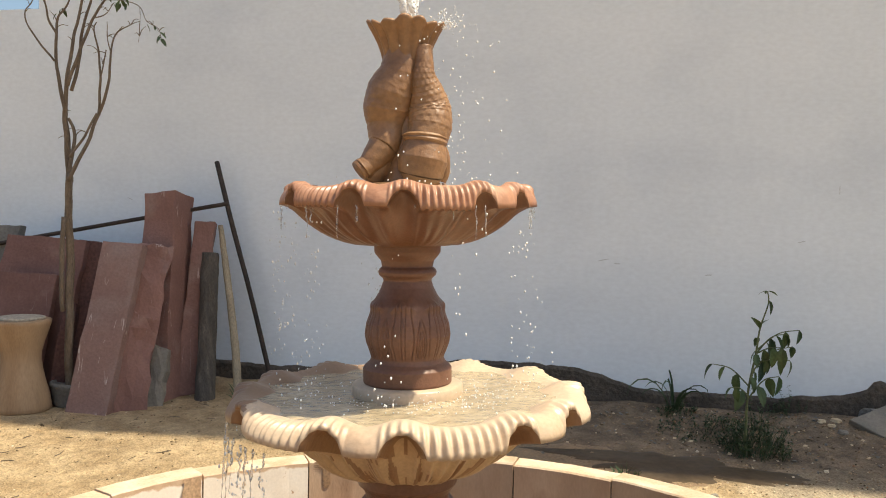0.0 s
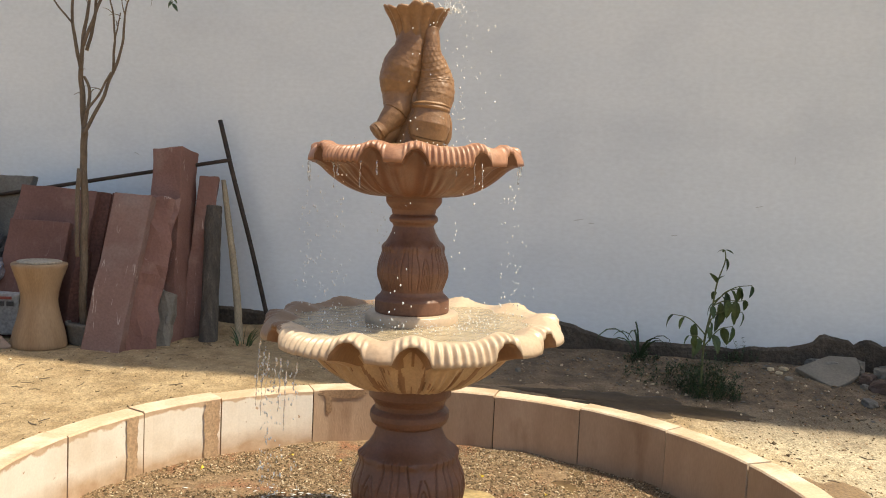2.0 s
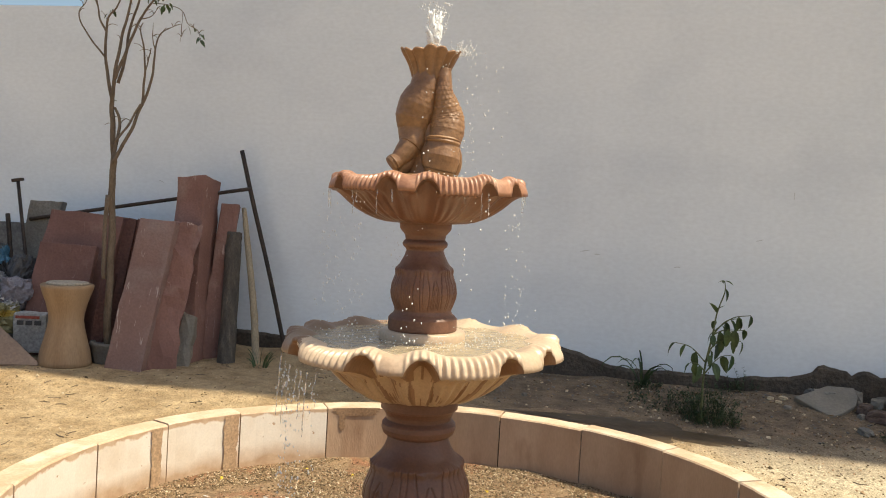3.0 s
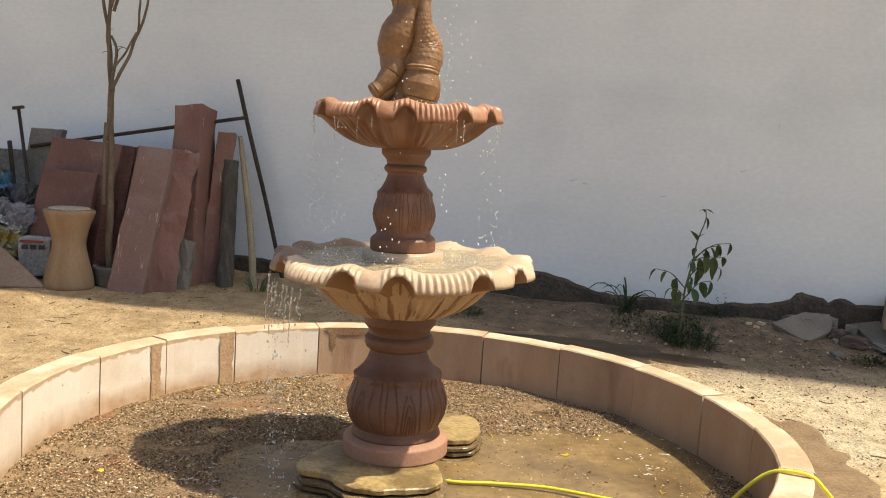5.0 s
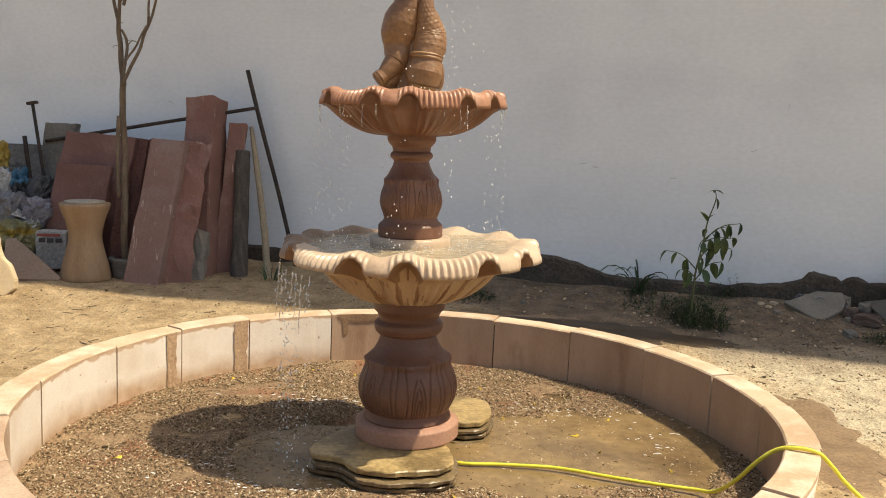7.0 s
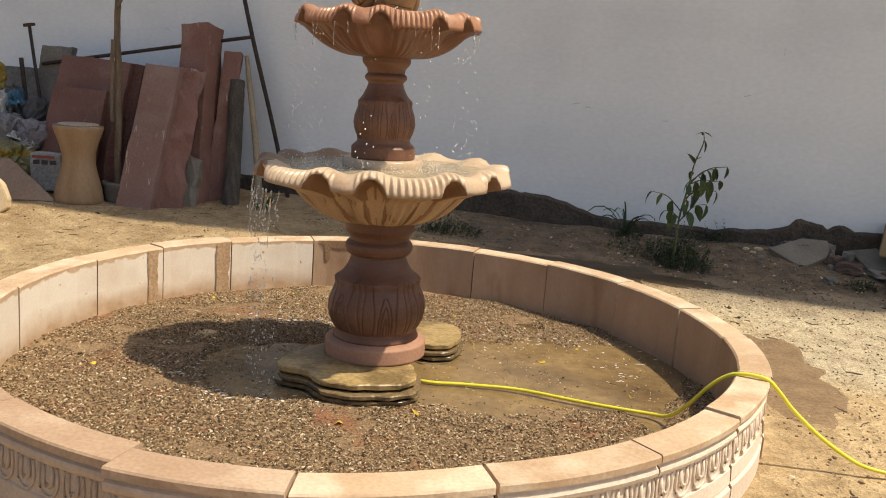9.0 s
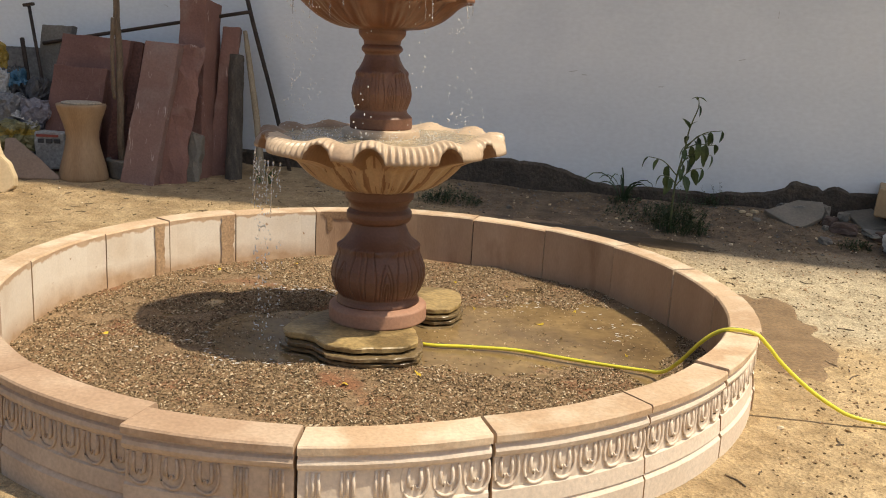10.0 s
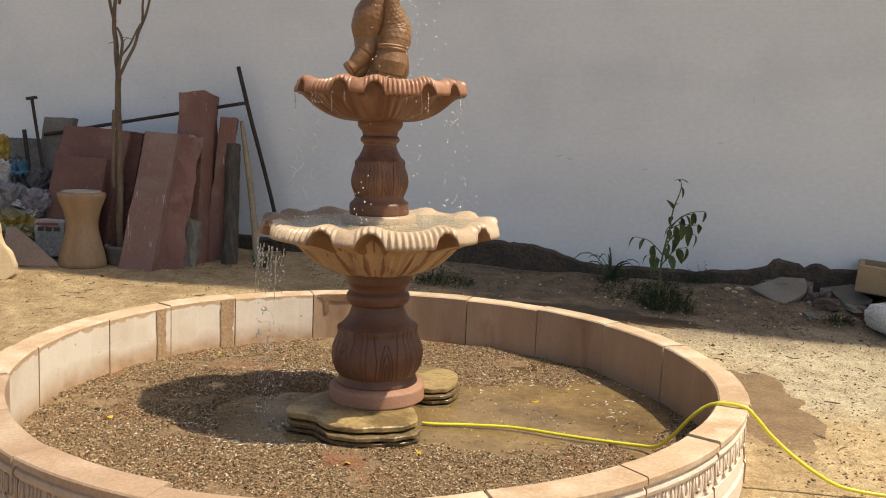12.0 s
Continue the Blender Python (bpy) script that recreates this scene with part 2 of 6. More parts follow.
M_FOOT = grain("damp_pink_sandstone", (0.36, 0.185, 0.12), (0.44, 0.25, 0.17), 6, 90, 0.55, 0.3, 0.003, rough2=0.75, fine_mix=0.14)
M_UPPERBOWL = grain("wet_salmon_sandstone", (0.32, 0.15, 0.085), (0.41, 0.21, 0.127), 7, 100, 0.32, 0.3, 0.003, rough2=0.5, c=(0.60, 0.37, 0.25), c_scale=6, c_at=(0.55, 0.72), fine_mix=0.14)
M_LOWERBOWL = grain("wet_cream_sandstone", (0.52, 0.385, 0.265), (0.60, 0.465, 0.34), 5, 90, 0.28, 0.3, 0.003, rough2=0.5, c=(0.38, 0.245, 0.155), c_scale=2.6, c_at=(0.6, 0.75), fine_mix=0.12)
# undersides: wet stone, with their shade mixed into the darker colours
M_UPPERDARK = grain("wet_shaded_salmon_sandstone", (0.135, 0.057, 0.031), (0.195, 0.09, 0.05), 6, 90, 0.3, 0.3, 0.003, rough2=0.45, stretch=(2, 2, 0.6), fine_mix=0.14)
M_LOWERUNDER = grain("damp_shaded_tan_sandstone", (0.46, 0.315, 0.19), (0.55, 0.40, 0.26), 7, 90, 0.4, 0.3, 0.003, rough2=0.6, stretch=(1.4, 1.4, 0.35), fine_mix=0.12)
M_LOWERDARK = grain("run-off_and_shade_brown_sandstone", (0.235, 0.125, 0.066), (0.31, 0.178, 0.1), 7, 90, 0.33, 0.3, 0.003, rough2=0.5, stretch=(1.4, 1.4, 0.35), fine_mix=0.12)
# wet stone with the upper bowl's shade put into its brown
M_LOWERSHADE = grain("wet_shade-brown_sandstone", (0.24, 0.15, 0.095), (0.34, 0.22, 0.145), 6, 90, 0.3, 0.3, 0.003, rough2=0.5, fine_mix=0.12)
M_FISH = grain("wet_ochre_sandstone", (0.22, 0.115, 0.056), (0.31, 0.175, 0.088), 8, 70, 0.34, 0.5, 0.004, rough2=0.5, fine_mix=0.2)
M_FLAG = grain("wet_ochre_flagstone", (0.38, 0.265, 0.115), (0.48, 0.35, 0.165), 5, 60, 0.4, 0.5, 0.005, c=(0.22, 0.155, 0.07), c_scale=6)
M_FLAGDARK = grain("soaked_flagstone", (0.15, 0.107, 0.058), (0.27, 0.195, 0.105), 6, 60, 0.25, 0.5, 0.005)
M_REDSLAB = grain("scratched_red_sandstone", (0.19, 0.094, 0.075), (0.255, 0.135, 0.11), 3, 70, 0.85, 0.5, 0.006, c=(0.31, 0.21, 0.18), c_scale=4, c_at=(0.56, 0.78), vary=0.1, fine_mix=0.13, lines=((0.46, 0.35, 0.31), 5.0, 0.006))
M_PALERED = grain("dusty_light_red_sandstone", (0.21, 0.12, 0.099), (0.28, 0.172, 0.145), 2.2, 70, 0.85, 0.5, 0.006, c=(0.30, 0.222, 0.197), c_scale=3.5, c_at=(0.5, 0.72), fine_mix=0.13, lines=((0.55, 0.45, 0.40), 6.0, 0.015))
M_DEEPRED = grain("deep_red_sandstone", (0.16, 0.078, 0.063), (0.22, 0.112, 0.09), 3, 60, 0.85, 0.5, 0.006, c=(0.25, 0.15, 0.12), c_scale=6, c_at=(0.6, 0.74), vary=0.1, fine_mix=0.15, lines=((0.3, 0.2, 0.17), 4.0, 0.004))
M_DARKRED = grain("dark_maroon_sandstone", (0.12, 0.052, 0.04), (0.17, 0.075, 0.055), 4, 60, 0.85, 0.5, 0.006, vary=0.12)
M_BROWNSTONE = grain("dark_brown_broken_stone", (0.115, 0.075, 0.06), (0.175, 0.12, 0.095), 6, 70, 0.9, 0.7, 0.008, vary=0.15, fine_mix=0.2)
M_GREYSTONE = grain("grey_rough_stone", (0.15, 0.14, 0.125), (0.23, 0.215, 0.19), 6, 70, 0.9, 0.7, 0.008, vary=0.12, fine_mix=0.2)
M_PALESTONE = grain("pale_dusty_stone", (0.19, 0.168, 0.138), (0.26, 0.23, 0.19), 5, 70, 0.9, 0.5, 0.006, vary=0.1, fine_mix=0.14)
M_PINKSTONE = grain("pale_pinkish_stone", (0.26, 0.185, 0.14), (0.33, 0.24, 0.185), 5, 70, 0.9, 0.4, 0.005, fine_mix=0.14)
M_CREAMSTONE = grain("cream_dressed_stone", (0.60, 0.47, 0.30), (0.68, 0.55, 0.37), 5, 70, 0.8, 0.35, 0.004, fine_mix=0.1)
M_OCHRESTONE = grain("ochre_dressed_stone", (0.33, 0.238, 0.14), (0.41, 0.30, 0.18), 5, 70, 0.85, 0.35, 0.004, fine_mix=0.12)
M_STOOL = grain("banded_honey_sandstone", (0.255, 0.16, 0.088), (0.37, 0.255, 0.155), 3.5, 60, 0.7, 0.25, 0.003, stretch=(2.2, 2.2, 0.35), fine_mix=0.12)
M_STOOLTOP = grain("pale_sawn_stone", (0.38, 0.32, 0.25), (0.45, 0.385, 0.30), 8, 60, 0.85, 0.3)
M_BARK = grain("grey_brown_bark", (0.13, 0.095, 0.065), (0.21, 0.16, 0.115), 9, 70, 0.9, 0.7, 0.006, stretch=(3, 3, 0.7))
M_LOG = grain("weathered_dark_log", (0.07, 0.059, 0.05), (0.13, 0.11, 0.09), 8, 60, 0.95, 0.9, 0.01, stretch=(4, 4, 0.6), c=(0.19, 0.16, 0.13), c_scale=8, c_at=(0.64, 0.72))
M_BAMBOO = grain("dry_bamboo", (0.30, 0.24, 0.16), (0.39, 0.32, 0.22), 6, 60, 0.7, 0.3, 0.003, stretch=(3, 3, 0.6))
M_IRON = grain("rusty_black_iron", (0.035, 0.028, 0.025), (0.075, 0.052, 0.04), 14, 90, 0.7, 0.5, 0.002, metal=0.4)
M_LEAF = grain("green_leaf", (0.036, 0.066, 0.02), (0.062, 0.105, 0.032), 18, 80, 0.55, 0.2, 0.002, vary=0.25)
M_DARKLEAF = grain("dark_weed_leaf", (0.028, 0.05, 0.016), (0.05, 0.085, 0.026), 18, 80, 0.65, 0.2, 0.002)
M_STEM = grain("green_stem", (0.08, 0.10, 0.04), (0.12, 0.14, 0.06), 20, 80, 0.7, 0.2, 0.002)
M_HOSE = grain("yellow_hose_plastic", (0.76, 0.69, 0.06), (0.84, 0.77, 0.09), 8, 60, 0.32, 0.05, 0.001, fine_mix=0.05)
M_YELLOWLEAF = grain("fallen_yellow_leaf", (0.62, 0.43, 0.03), (0.72, 0.52, 0.05), 30, 90, 0.7, 0.1, 0.001)
M_NOZZLE = grain("green_plastic", (0.02, 0.16, 0.10), (0.03, 0.22, 0.14), 20, 60, 0.4, 0.05)
M_CLOTHS = {k: grain(k + "_plastic_sack", a, b, 9, 60, 0.55, 0.5, 0.006) for k, a, b in (
    ("white", (0.33, 0.33, 0.325), (0.44, 0.435, 0.43)), ("bright", (0.62, 0.62, 0.61), (0.74, 0.74, 0.73)), ("grey", (0.15, 0.15, 0.16), (0.22, 0.22, 0.235)), ("violet", (0.17, 0.16, 0.19), (0.24, 0.23, 0.265)), ("dark", (0.045, 0.045, 0.05), (0.08, 0.08, 0.085)),
    ("blue", (0.03, 0.11, 0.20), (0.08, 0.21, 0.33)), ("yellow", (0.27, 0.185, 0.025), (0.37, 0.26, 0.05)), ("green", (0.085, 0.13, 0.05), (0.15, 0.20, 0.09)),
    ("olive", (0.16, 0.15, 0.07), (0.23, 0.21, 0.10)), ("red", (0.30, 0.06, 0.045), (0.38, 0.09, 0.065)))}


def water_material(name, rough=0.04, foam=0.0):
    m, n, l, b = material(name, rough)
    b.inputs["IOR"].default_value = 1.33
    b.inputs["Base Color"].default_value = (0.96, 0.97, 0.97, 1)
    b.inputs["Transmission Weight"].default_value = 1.0 - foam
    return m


M_WATER = water_material("clear_falling_water")
M_FROTH = water_material("white_water_froth", 0.25, 0.75)
M_FOAM = water_material("white_jet_foam", 0.5, 0.92)
M_STRING = water_material("broken_water_string", 0.1, 0.22)


def bowl_water():
    """Cloudy, rippled water standing in a bowl."""
    m = grain("cloudy_rippling_water", (0.40, 0.315, 0.20), (0.50, 0.41, 0.28), 9, 30, 0.12, 0.8, 0.012, c=(0.66, 0.61, 0.52), c_scale=26, c_at=(0.66, 0.74), fine_mix=0.2)
    return m


M_BOWLWATER = bowl_water()


# ---------------------------------------------------------------- building helpers
def part(name, bm, mat, parent=None, label="", smooth=False):
    me = bpy.data.meshes.new(name)
    bm.normal_update()
    bm.to_mesh(me)
    bm.free()
    for mt in (mat if isinstance(mat, (list, tuple)) else [mat]):
        me.materials.append(mt)
    if smooth:
        me.polygons.foreach_set("use_smooth", [True] * len(me.polygons))
    ob = new(name, me)
    ob.parent = parent
    if label:
        tagged(ob, label)
    return ob


def mesh_of(name, verts, faces, mat, parent=None, smooth=False, label=""):
    me = bpy.data.meshes.new(name)
    me.from_pydata([tuple(v) for v in verts], [], faces)
    me.materials.append(mat)
    if smooth:
        me.polygons.foreach_set("use_smooth", [True] * len(me.polygons))
    me.update()
    ob = new(name, me)
    ob.parent = parent
    if label:
        tagged(ob, label)
    return ob


def empty(name, label, category, group="", place=None):
    ob = new(name)
    ob.empty_display_size = 0.1
    if place is not None:
        ob.matrix_world = place
    return tagged(ob, label, category, group)


def wob(p, s, amt):
    """A smooth vector wobble of about amt metres at 1/s metres."""
    return noise.noise_vector(Vector(p) * s) * amt


def box_bm(size, cuts=(1, 1, 1), rough=0.0, freq=6.0, seed=0.0, bevel=0.0):
    """A box standing on z = 0, cut into cells, its skin worn and chipped."""
    bm = bmesh.new()
    bmesh.ops.create_cube(bm, size=1.0, matrix=Matrix.Translation((0, 0, size[2] / 2)) @ Matrix.Diagonal((*size, 1)))
    if bevel:
        bmesh.ops.bevel(bm, geom=bm.edges[:], offset=bevel, segments=2, affect="EDGES", profile=0.6)
    for axis in range(3):
        for i in range(1, cuts[axis]):
            co = [0.0, 0.0, 0.0]
            no = [0.0, 0.0, 0.0]
            co[axis] = size[axis] * i / cuts[axis] - (size[axis] / 2 if axis < 2 else 0)
            no[axis] = 1.0
            bmesh.ops.bisect_plane(bm, geom=bm.verts[:] + bm.edges[:] + bm.faces[:], plane_co=co, plane_no=no)
    if rough:
        for v in bm.verts:
            v.co += wob(v.co + Vector((seed, seed * 2, seed * 3)), freq, rough) + wob(v.co + Vector((seed, 0, 9)), freq * 4, rough * 0.4)
    return bm


def between(bottom, top, side=(1, 0, 0)):
    """A frame that stands at bottom with its z along the way to top and its x as near to side as can be."""
    z = (Vector(top) - Vector(bottom)).normalized()
    y = z.cross(Vector(side)).normalized()
    x = y.cross(z)
    m = Matrix((x, y, z)).transposed().to_4x4()
    m.translation = bottom
    return m


def tube_geo(path, radii, seg=8, cap=True, base=0):
    """Vertices and faces of a tube along a path."""
    pts = [Vector(p) for p in path]
    verts, faces = [], []
    ref = Vector((0.31, 0.17, 0.93))
    for i, p in enumerate(pts):
        d = (pts[min(i + 1, len(pts) - 1)] - pts[max(i - 1, 0)]).normalized()
        if abs(d.dot(ref)) > 0.95:
            ref = Vector((0.95, 0.2, 0.1))
        u = d.cross(ref).normalized()
        w = d.cross(u)
        r = radii[i] if isinstance(radii, (list, tuple)) else radii
        for k in range(seg):
            a = 2 * math.pi * k / seg
            verts.append(p + u * (r * math.cos(a)) + w * (r * math.sin(a)))
    for i in range(len(pts) - 1):
        for k in range(seg):
            a, b = base + i * seg + k, base + i * seg + (k + 1) % seg
            faces.append((a, b, b + seg, a + seg))
    if cap:
        faces.append(tuple(base + k for k in reversed(range(seg))))
        faces.append(tuple(base + (len(pts) - 1) * seg + k for k in range(seg)))
    return verts, faces


def smooth_path(pts, n=8):
    """Catmull-Rom through the points."""
    p = [Vector(q) for q in pts]
    p = [2 * p[0] - p[1]] + p + [2 * p[-1] - p[-2]]
    out = []
    for i in range(1, len(p) - 2):
        for k in range(n):
            t = k / n
            a, b, c, d = p[i - 1:i + 3]
            out.append(0.5 * (2 * b + (c - a) * t + (2 * a - 5 * b + 4 * c - d) * t * t + (3 * b - a - 3 * c + d) * t ** 3))
    out.append(p[-2])
    return out


def lathe(profile, seg, shape=None):
    """A solid of revolution from rows of (radius, height); shape(i, angle, r, z) may move each point. Closed at both ends."""
    verts, faces = [], []
    for i, (r, z) in enumerate(profile):
        for k in range(seg):
            a = 2 * math.pi * k / seg
            rr, zz = shape(i, a, r, z) if shape else (r, z)
            verts.append((rr * math.cos(a), rr * math.sin(a), zz))
    for i in range(len(profile) - 1):
        for k in range(seg):
            p, q = i * seg + k, i * seg + (k + 1) % seg
            faces.append((p, q, q + seg, p + seg))
    faces.append(tuple(reversed(range(seg))))
    faces.append(tuple((len(profile) - 1) * seg + k for k in range(seg)))
    return verts, faces


def smoothstep(a, b, x):
    t = min(1.0, max(0.0, (x - a) / (b - a)))
    return t * t * (3 - 2 * t)


def lerp_rows(rows, x):
    for (x0, *a), (x1, *b) in zip(rows, rows[1:]):
        if x <= x1:
            t = min(1, max(0, (x - x0) / (x1 - x0)))
            return [p + (q - p) * t for p, q in zip(a, b)]
    return rows[-1][1:]


# ---------------------------------------------------------------- the setting
CX, CY = -0.09, 2.19          # middle of the basin
R_IN, R_OUT, RIM = 1.335, 1.446, 0.262
FX, FY = -0.082, 2.25         # foot of the fountain's axis


def wall_y(x):
    return 5.43 - 0.19 * x


def ground_z(x, y):
    d = math.hypot(x - CX, y - CY)
    z = -0.02 + 0.13 * smoothstep(3.3, 4.8, y) + 0.06 * smoothstep(0.6, 0.0, wall_y(x) - y)
    flat = smoothstep(R_OUT + 0.05, R_OUT + 0.5, d)
    near = smoothstep(14, 7, math.hypot(x, y - 2))
    bumps = noise.noise((x * 1.3, y * 1.3, 0.3)) * 0.018 + noise.noise((x * 4.1, y * 4.1, 1.3)) * 0.008 + noise.noise((x * 10, y * 10, 2.1)) * 0.007
    bumps += 0.03 * max(0, noise.noise((x * 2.3 + 7, y * 2.3, 4))) * smoothstep(1.2, 0.1, wall_y(x) - y)
    return z + bumps * (0.25 + 0.75 * flat) * near


def spread(lo, hi, step, far):
    inner = list(np.arange(lo, hi + 1e-6, step))
    out, s = [], step
    while (out[-1] if out else 0) < far:
        s *= 1.45
        out.append((out[-1] if out else 0) + s)
    return [lo - o for o in reversed(out)] + inner + [hi + o for o in out]


def build_ground():
    xs, ys = spread(-4.2, 4.2, 0.06, 900), spread(-1.2, 6.4, 0.06, 900)
    verts = [(x, y, ground_z(x, y)) for y in ys for x in xs]
    w = len(xs)
    faces = []
    for j in range(len(ys) - 1):
        for i in range(w - 1):
            x, y = xs[i] + 0.03, ys[j] + 0.03
            if math.hypot(x - CX, y - CY) < R_IN - 0.08:
                continue
            faces.append((j * w + i, j * w + i + 1, (j + 1) * w + i + 1, (j + 1) * w + i))
    ob = mesh_of("ground", verts, faces, M_GROUND, smooth=True)
    tagged(ob, "trodden sandy earth yard with pale grit near the wall", "ground", kind="structure")


build_ground()


def sheet_patch(name, cx, cy, rx, ry, mat, label, category, lift=0.006, seed=0.0, level=None, edge=0.35, turn=0.0):
    """A thin lens of water or damp earth that follows or fills the ground, with a ragged outline."""
    bm = bmesh.new()
    rings, seg = 10, 72
    rows = []
    for i in range(rings + 1):
        row = []
        for k in range(seg):
            a = 2 * math.pi * k / seg
            e = 1 + edge * (noise.noise((math.cos(a) * 1.3 + seed, math.sin(a) * 1.3, seed)) + 0.5 * noise.noise((math.cos(a) * 4 + seed, math.sin(a) * 4, seed + 5)))
            u, v = rx * e * math.cos(a) * i / rings, ry * e * math.sin(a) * i / rings
            x, y = cx + u * math.cos(turn) - v * math.sin(turn), cy + u * math.sin(turn) + v * math.cos(turn)
            z = level if level is not None else ground_z(x, y) + lift * (1 - (i / rings) ** 6) - 0.002 * (i == rings)
            row.append(bm.verts.new((x, y, z)))
        rows.append(row)
    for i in range(rings):
        for k in range(seg):
            q = (rows[i][k], rows[i][(k + 1) % seg], rows[i + 1][(k + 1) % seg], rows[i + 1][k])
            bm.faces.new(q)
    bmesh.ops.remove_doubles(bm, verts=bm.verts[:], dist=1e-5)
    ob = part(name, bm, mat, smooth=True)
    return tagged(ob, label, category, kind="structure")


sheet_patch("water", 1.06, 4.2, 0.56, 0.15, M_PUDDLE, "muddy puddle on the earth behind the basin", "puddle", 0.007, 2.2, None, 0.85, -0.2)
sheet_patch("damp_ground", 1.60, 2.76, 0.25, 0.52, M_DAMP, "damp brown patch of earth beside the basin", "wet patch", 0.006, 4.7, None, 0.45, -0.12)
sheet_patch("damp_ground", 0.45, 4.2, 0.75, 0.3, M_DAMP, "damp earth behind the basin", "wet patch", 0.003, 8.1, None, 0.4, -0.1)


def build_wall():
    # the tall limewashed wall; a low stretch continues past its end
    turn = math.atan(-0.19)
    m = pose(0, 5.43, 0, 0, 0, math.degrees(turn))
    xs = list(np.linspace(-14, -2.95, 20)) + list(np.linspace(-2.95, 14, 60))[1:]
    zs = list(np.linspace(-0.4, 2.62, 12)) + list(np.linspace(2.62, 8.6, 14))[1:]
    bm = bmesh.new()
    grid = {}

    def corner(i, k):
        if (i, k) not in grid:
            grid[i, k] = bm.verts.new((xs[i], -0.006 * noise.noise((xs[i], 0, zs[k])), zs[k]))
        return grid[i, k]

    for k in range(len(zs) - 1):
        for i in range(len(xs) - 1):
            if xs[i] < -3.0 and zs[k] > 2.6:        # the stretch past the corner is lower
                continue
            bm.faces.new((corner(i, k), corner(i + 1, k), corner(i + 1, k + 1), corner(i, k + 1)))
    ext = bmesh.ops.extrude_face_region(bm, geom=bm.faces[:])
    for v in ext["geom"]:
        if isinstance(v, bmesh.types.BMVert):
            v.co.y += 0.23
    bmesh.ops.recalc_face_normals(bm, faces=bm.faces[:])
    ob = part("wall_north", bm, M_WALL)
    ob.matrix_world = m
    tagged(ob, "tall white limewashed wall in shade, faintly stained", "wall", kind="structure")
    # slab out of view, added to shade the wall and the earth below
    eave = part("eave", box_bm((17.0, 1.5, 0.16), (6, 2, 1), 0.004, 3, 1, 0.01), M_WALL)
    eave.matrix_world = m @ pose(5.55, -0.28, 8.0, 0, 0, 3.0)
    tagged(eave, "unseen white slab added high on the wall to cast shade", "eave", kind="structure")
    # damp dark band at the foot, with a ragged upper edge
    verts, faces = [], []
    n = 260
    for i in range(n + 1):
        x = -2.6 + 9.0 * i / n
        top = 0.268 + 0.016 * noise.noise((x * 2.1, 3, 0)) + 0.012 * noise.noise((x * 9, 5, 0)) + 0.006 * noise.noise((x * 30, 5, 0))
        top += 0.10 * smoothstep(-0.7, 0.2, x) * smoothstep(1.15, 0.72, x + 0.05 * noise.noise((x * 8, 1, 1))) - 0.02 * smoothstep(0.9, 1.3, x) + 0.06 * smoothstep(1.9, 3.2, x)
        spike = lerp_rows([(1.9, 0.0), (2.3, 0.02), (2.42, 0.06), (2.46, 0.115), (2.64, 0.075), (2.66, 0.045), (2.71, 0.08), (2.78, 0.07), (2.83, 0.035), (9.0, 0.03)], x)[0]
        top += spike
        for y, z in ((-0.03, -0.2), (-0.028, top - 0.02), (-0.012, top), (0.02, top)):
            verts.append((x, y + 0.006 * noise.noise((x * 14, z * 14, 2)), z))
    for i in range(n):
        for j in range(3):
            a = i * 4 + j
            faces.append((a, a + 4, a + 5, a + 1))
    ob = mesh_of("wall_plinth", verts, faces, M_PLINTH)
    ob.matrix_world = m
    tagged(ob, "damp dark unpainted foot of the wall with ragged edge", "plinth", kind="structure")
    ob = part("wall_grey_dado", box_bm((5.0, 0.03, 1.15), (40, 1, 4), 0.006, 5), M_GREYWALL)
    ob.matrix_world = m @ pose(-5.35, -0.02, -0.2)
    tagged(ob, "bare grey plaster at the foot of the wall", "plaster", kind="structure")
    for x, z, w, h, tilt in ((0.9, 1.02, 0.07, 0.006, -12), (0.98, 1.0, 0.04, 0.008, 4), (2.19, 1.46, 0.006, 0.05, 0), (1.5, 0.95, 0.05, 0.006, -6),
                             (2.0, 1.16, 0.05, 0.006, -14), (-2.2, 1.33, 0.05, 0.006, 20)):
        bm = bmesh.new()
        ring = []
        for k in range(10):
            a = 2 * math.pi * k / 10
            j = 1 + 0.35 * noise.noise((x * 3 + math.cos(a), math.sin(a), z * 5))
            ring.append(bm.verts.new((w / 2 * math.cos(a) * j, -0.002, h / 2 * math.sin(a) * j)))
        bm.faces.new(ring)
        ob = part("wall_scuff", bm, M_SCUFF)
        ob.matrix_world = m @ pose(x / math.cos(turn), -0.009, z, 0, tilt, 0)
        tagged(ob, "small grey scuff in the limewash", "scuff", kind="structure")


build_wall()


# ---------------------------------------------------------------- the basin
JOINTS = [-160, -143, -126, -106.5, -90, -71, -51, -34, -16, 2, 19, 37.7, 56.2, 74, 92.5, 111.1, 129.8, 145.6, 161.7, 184.2]
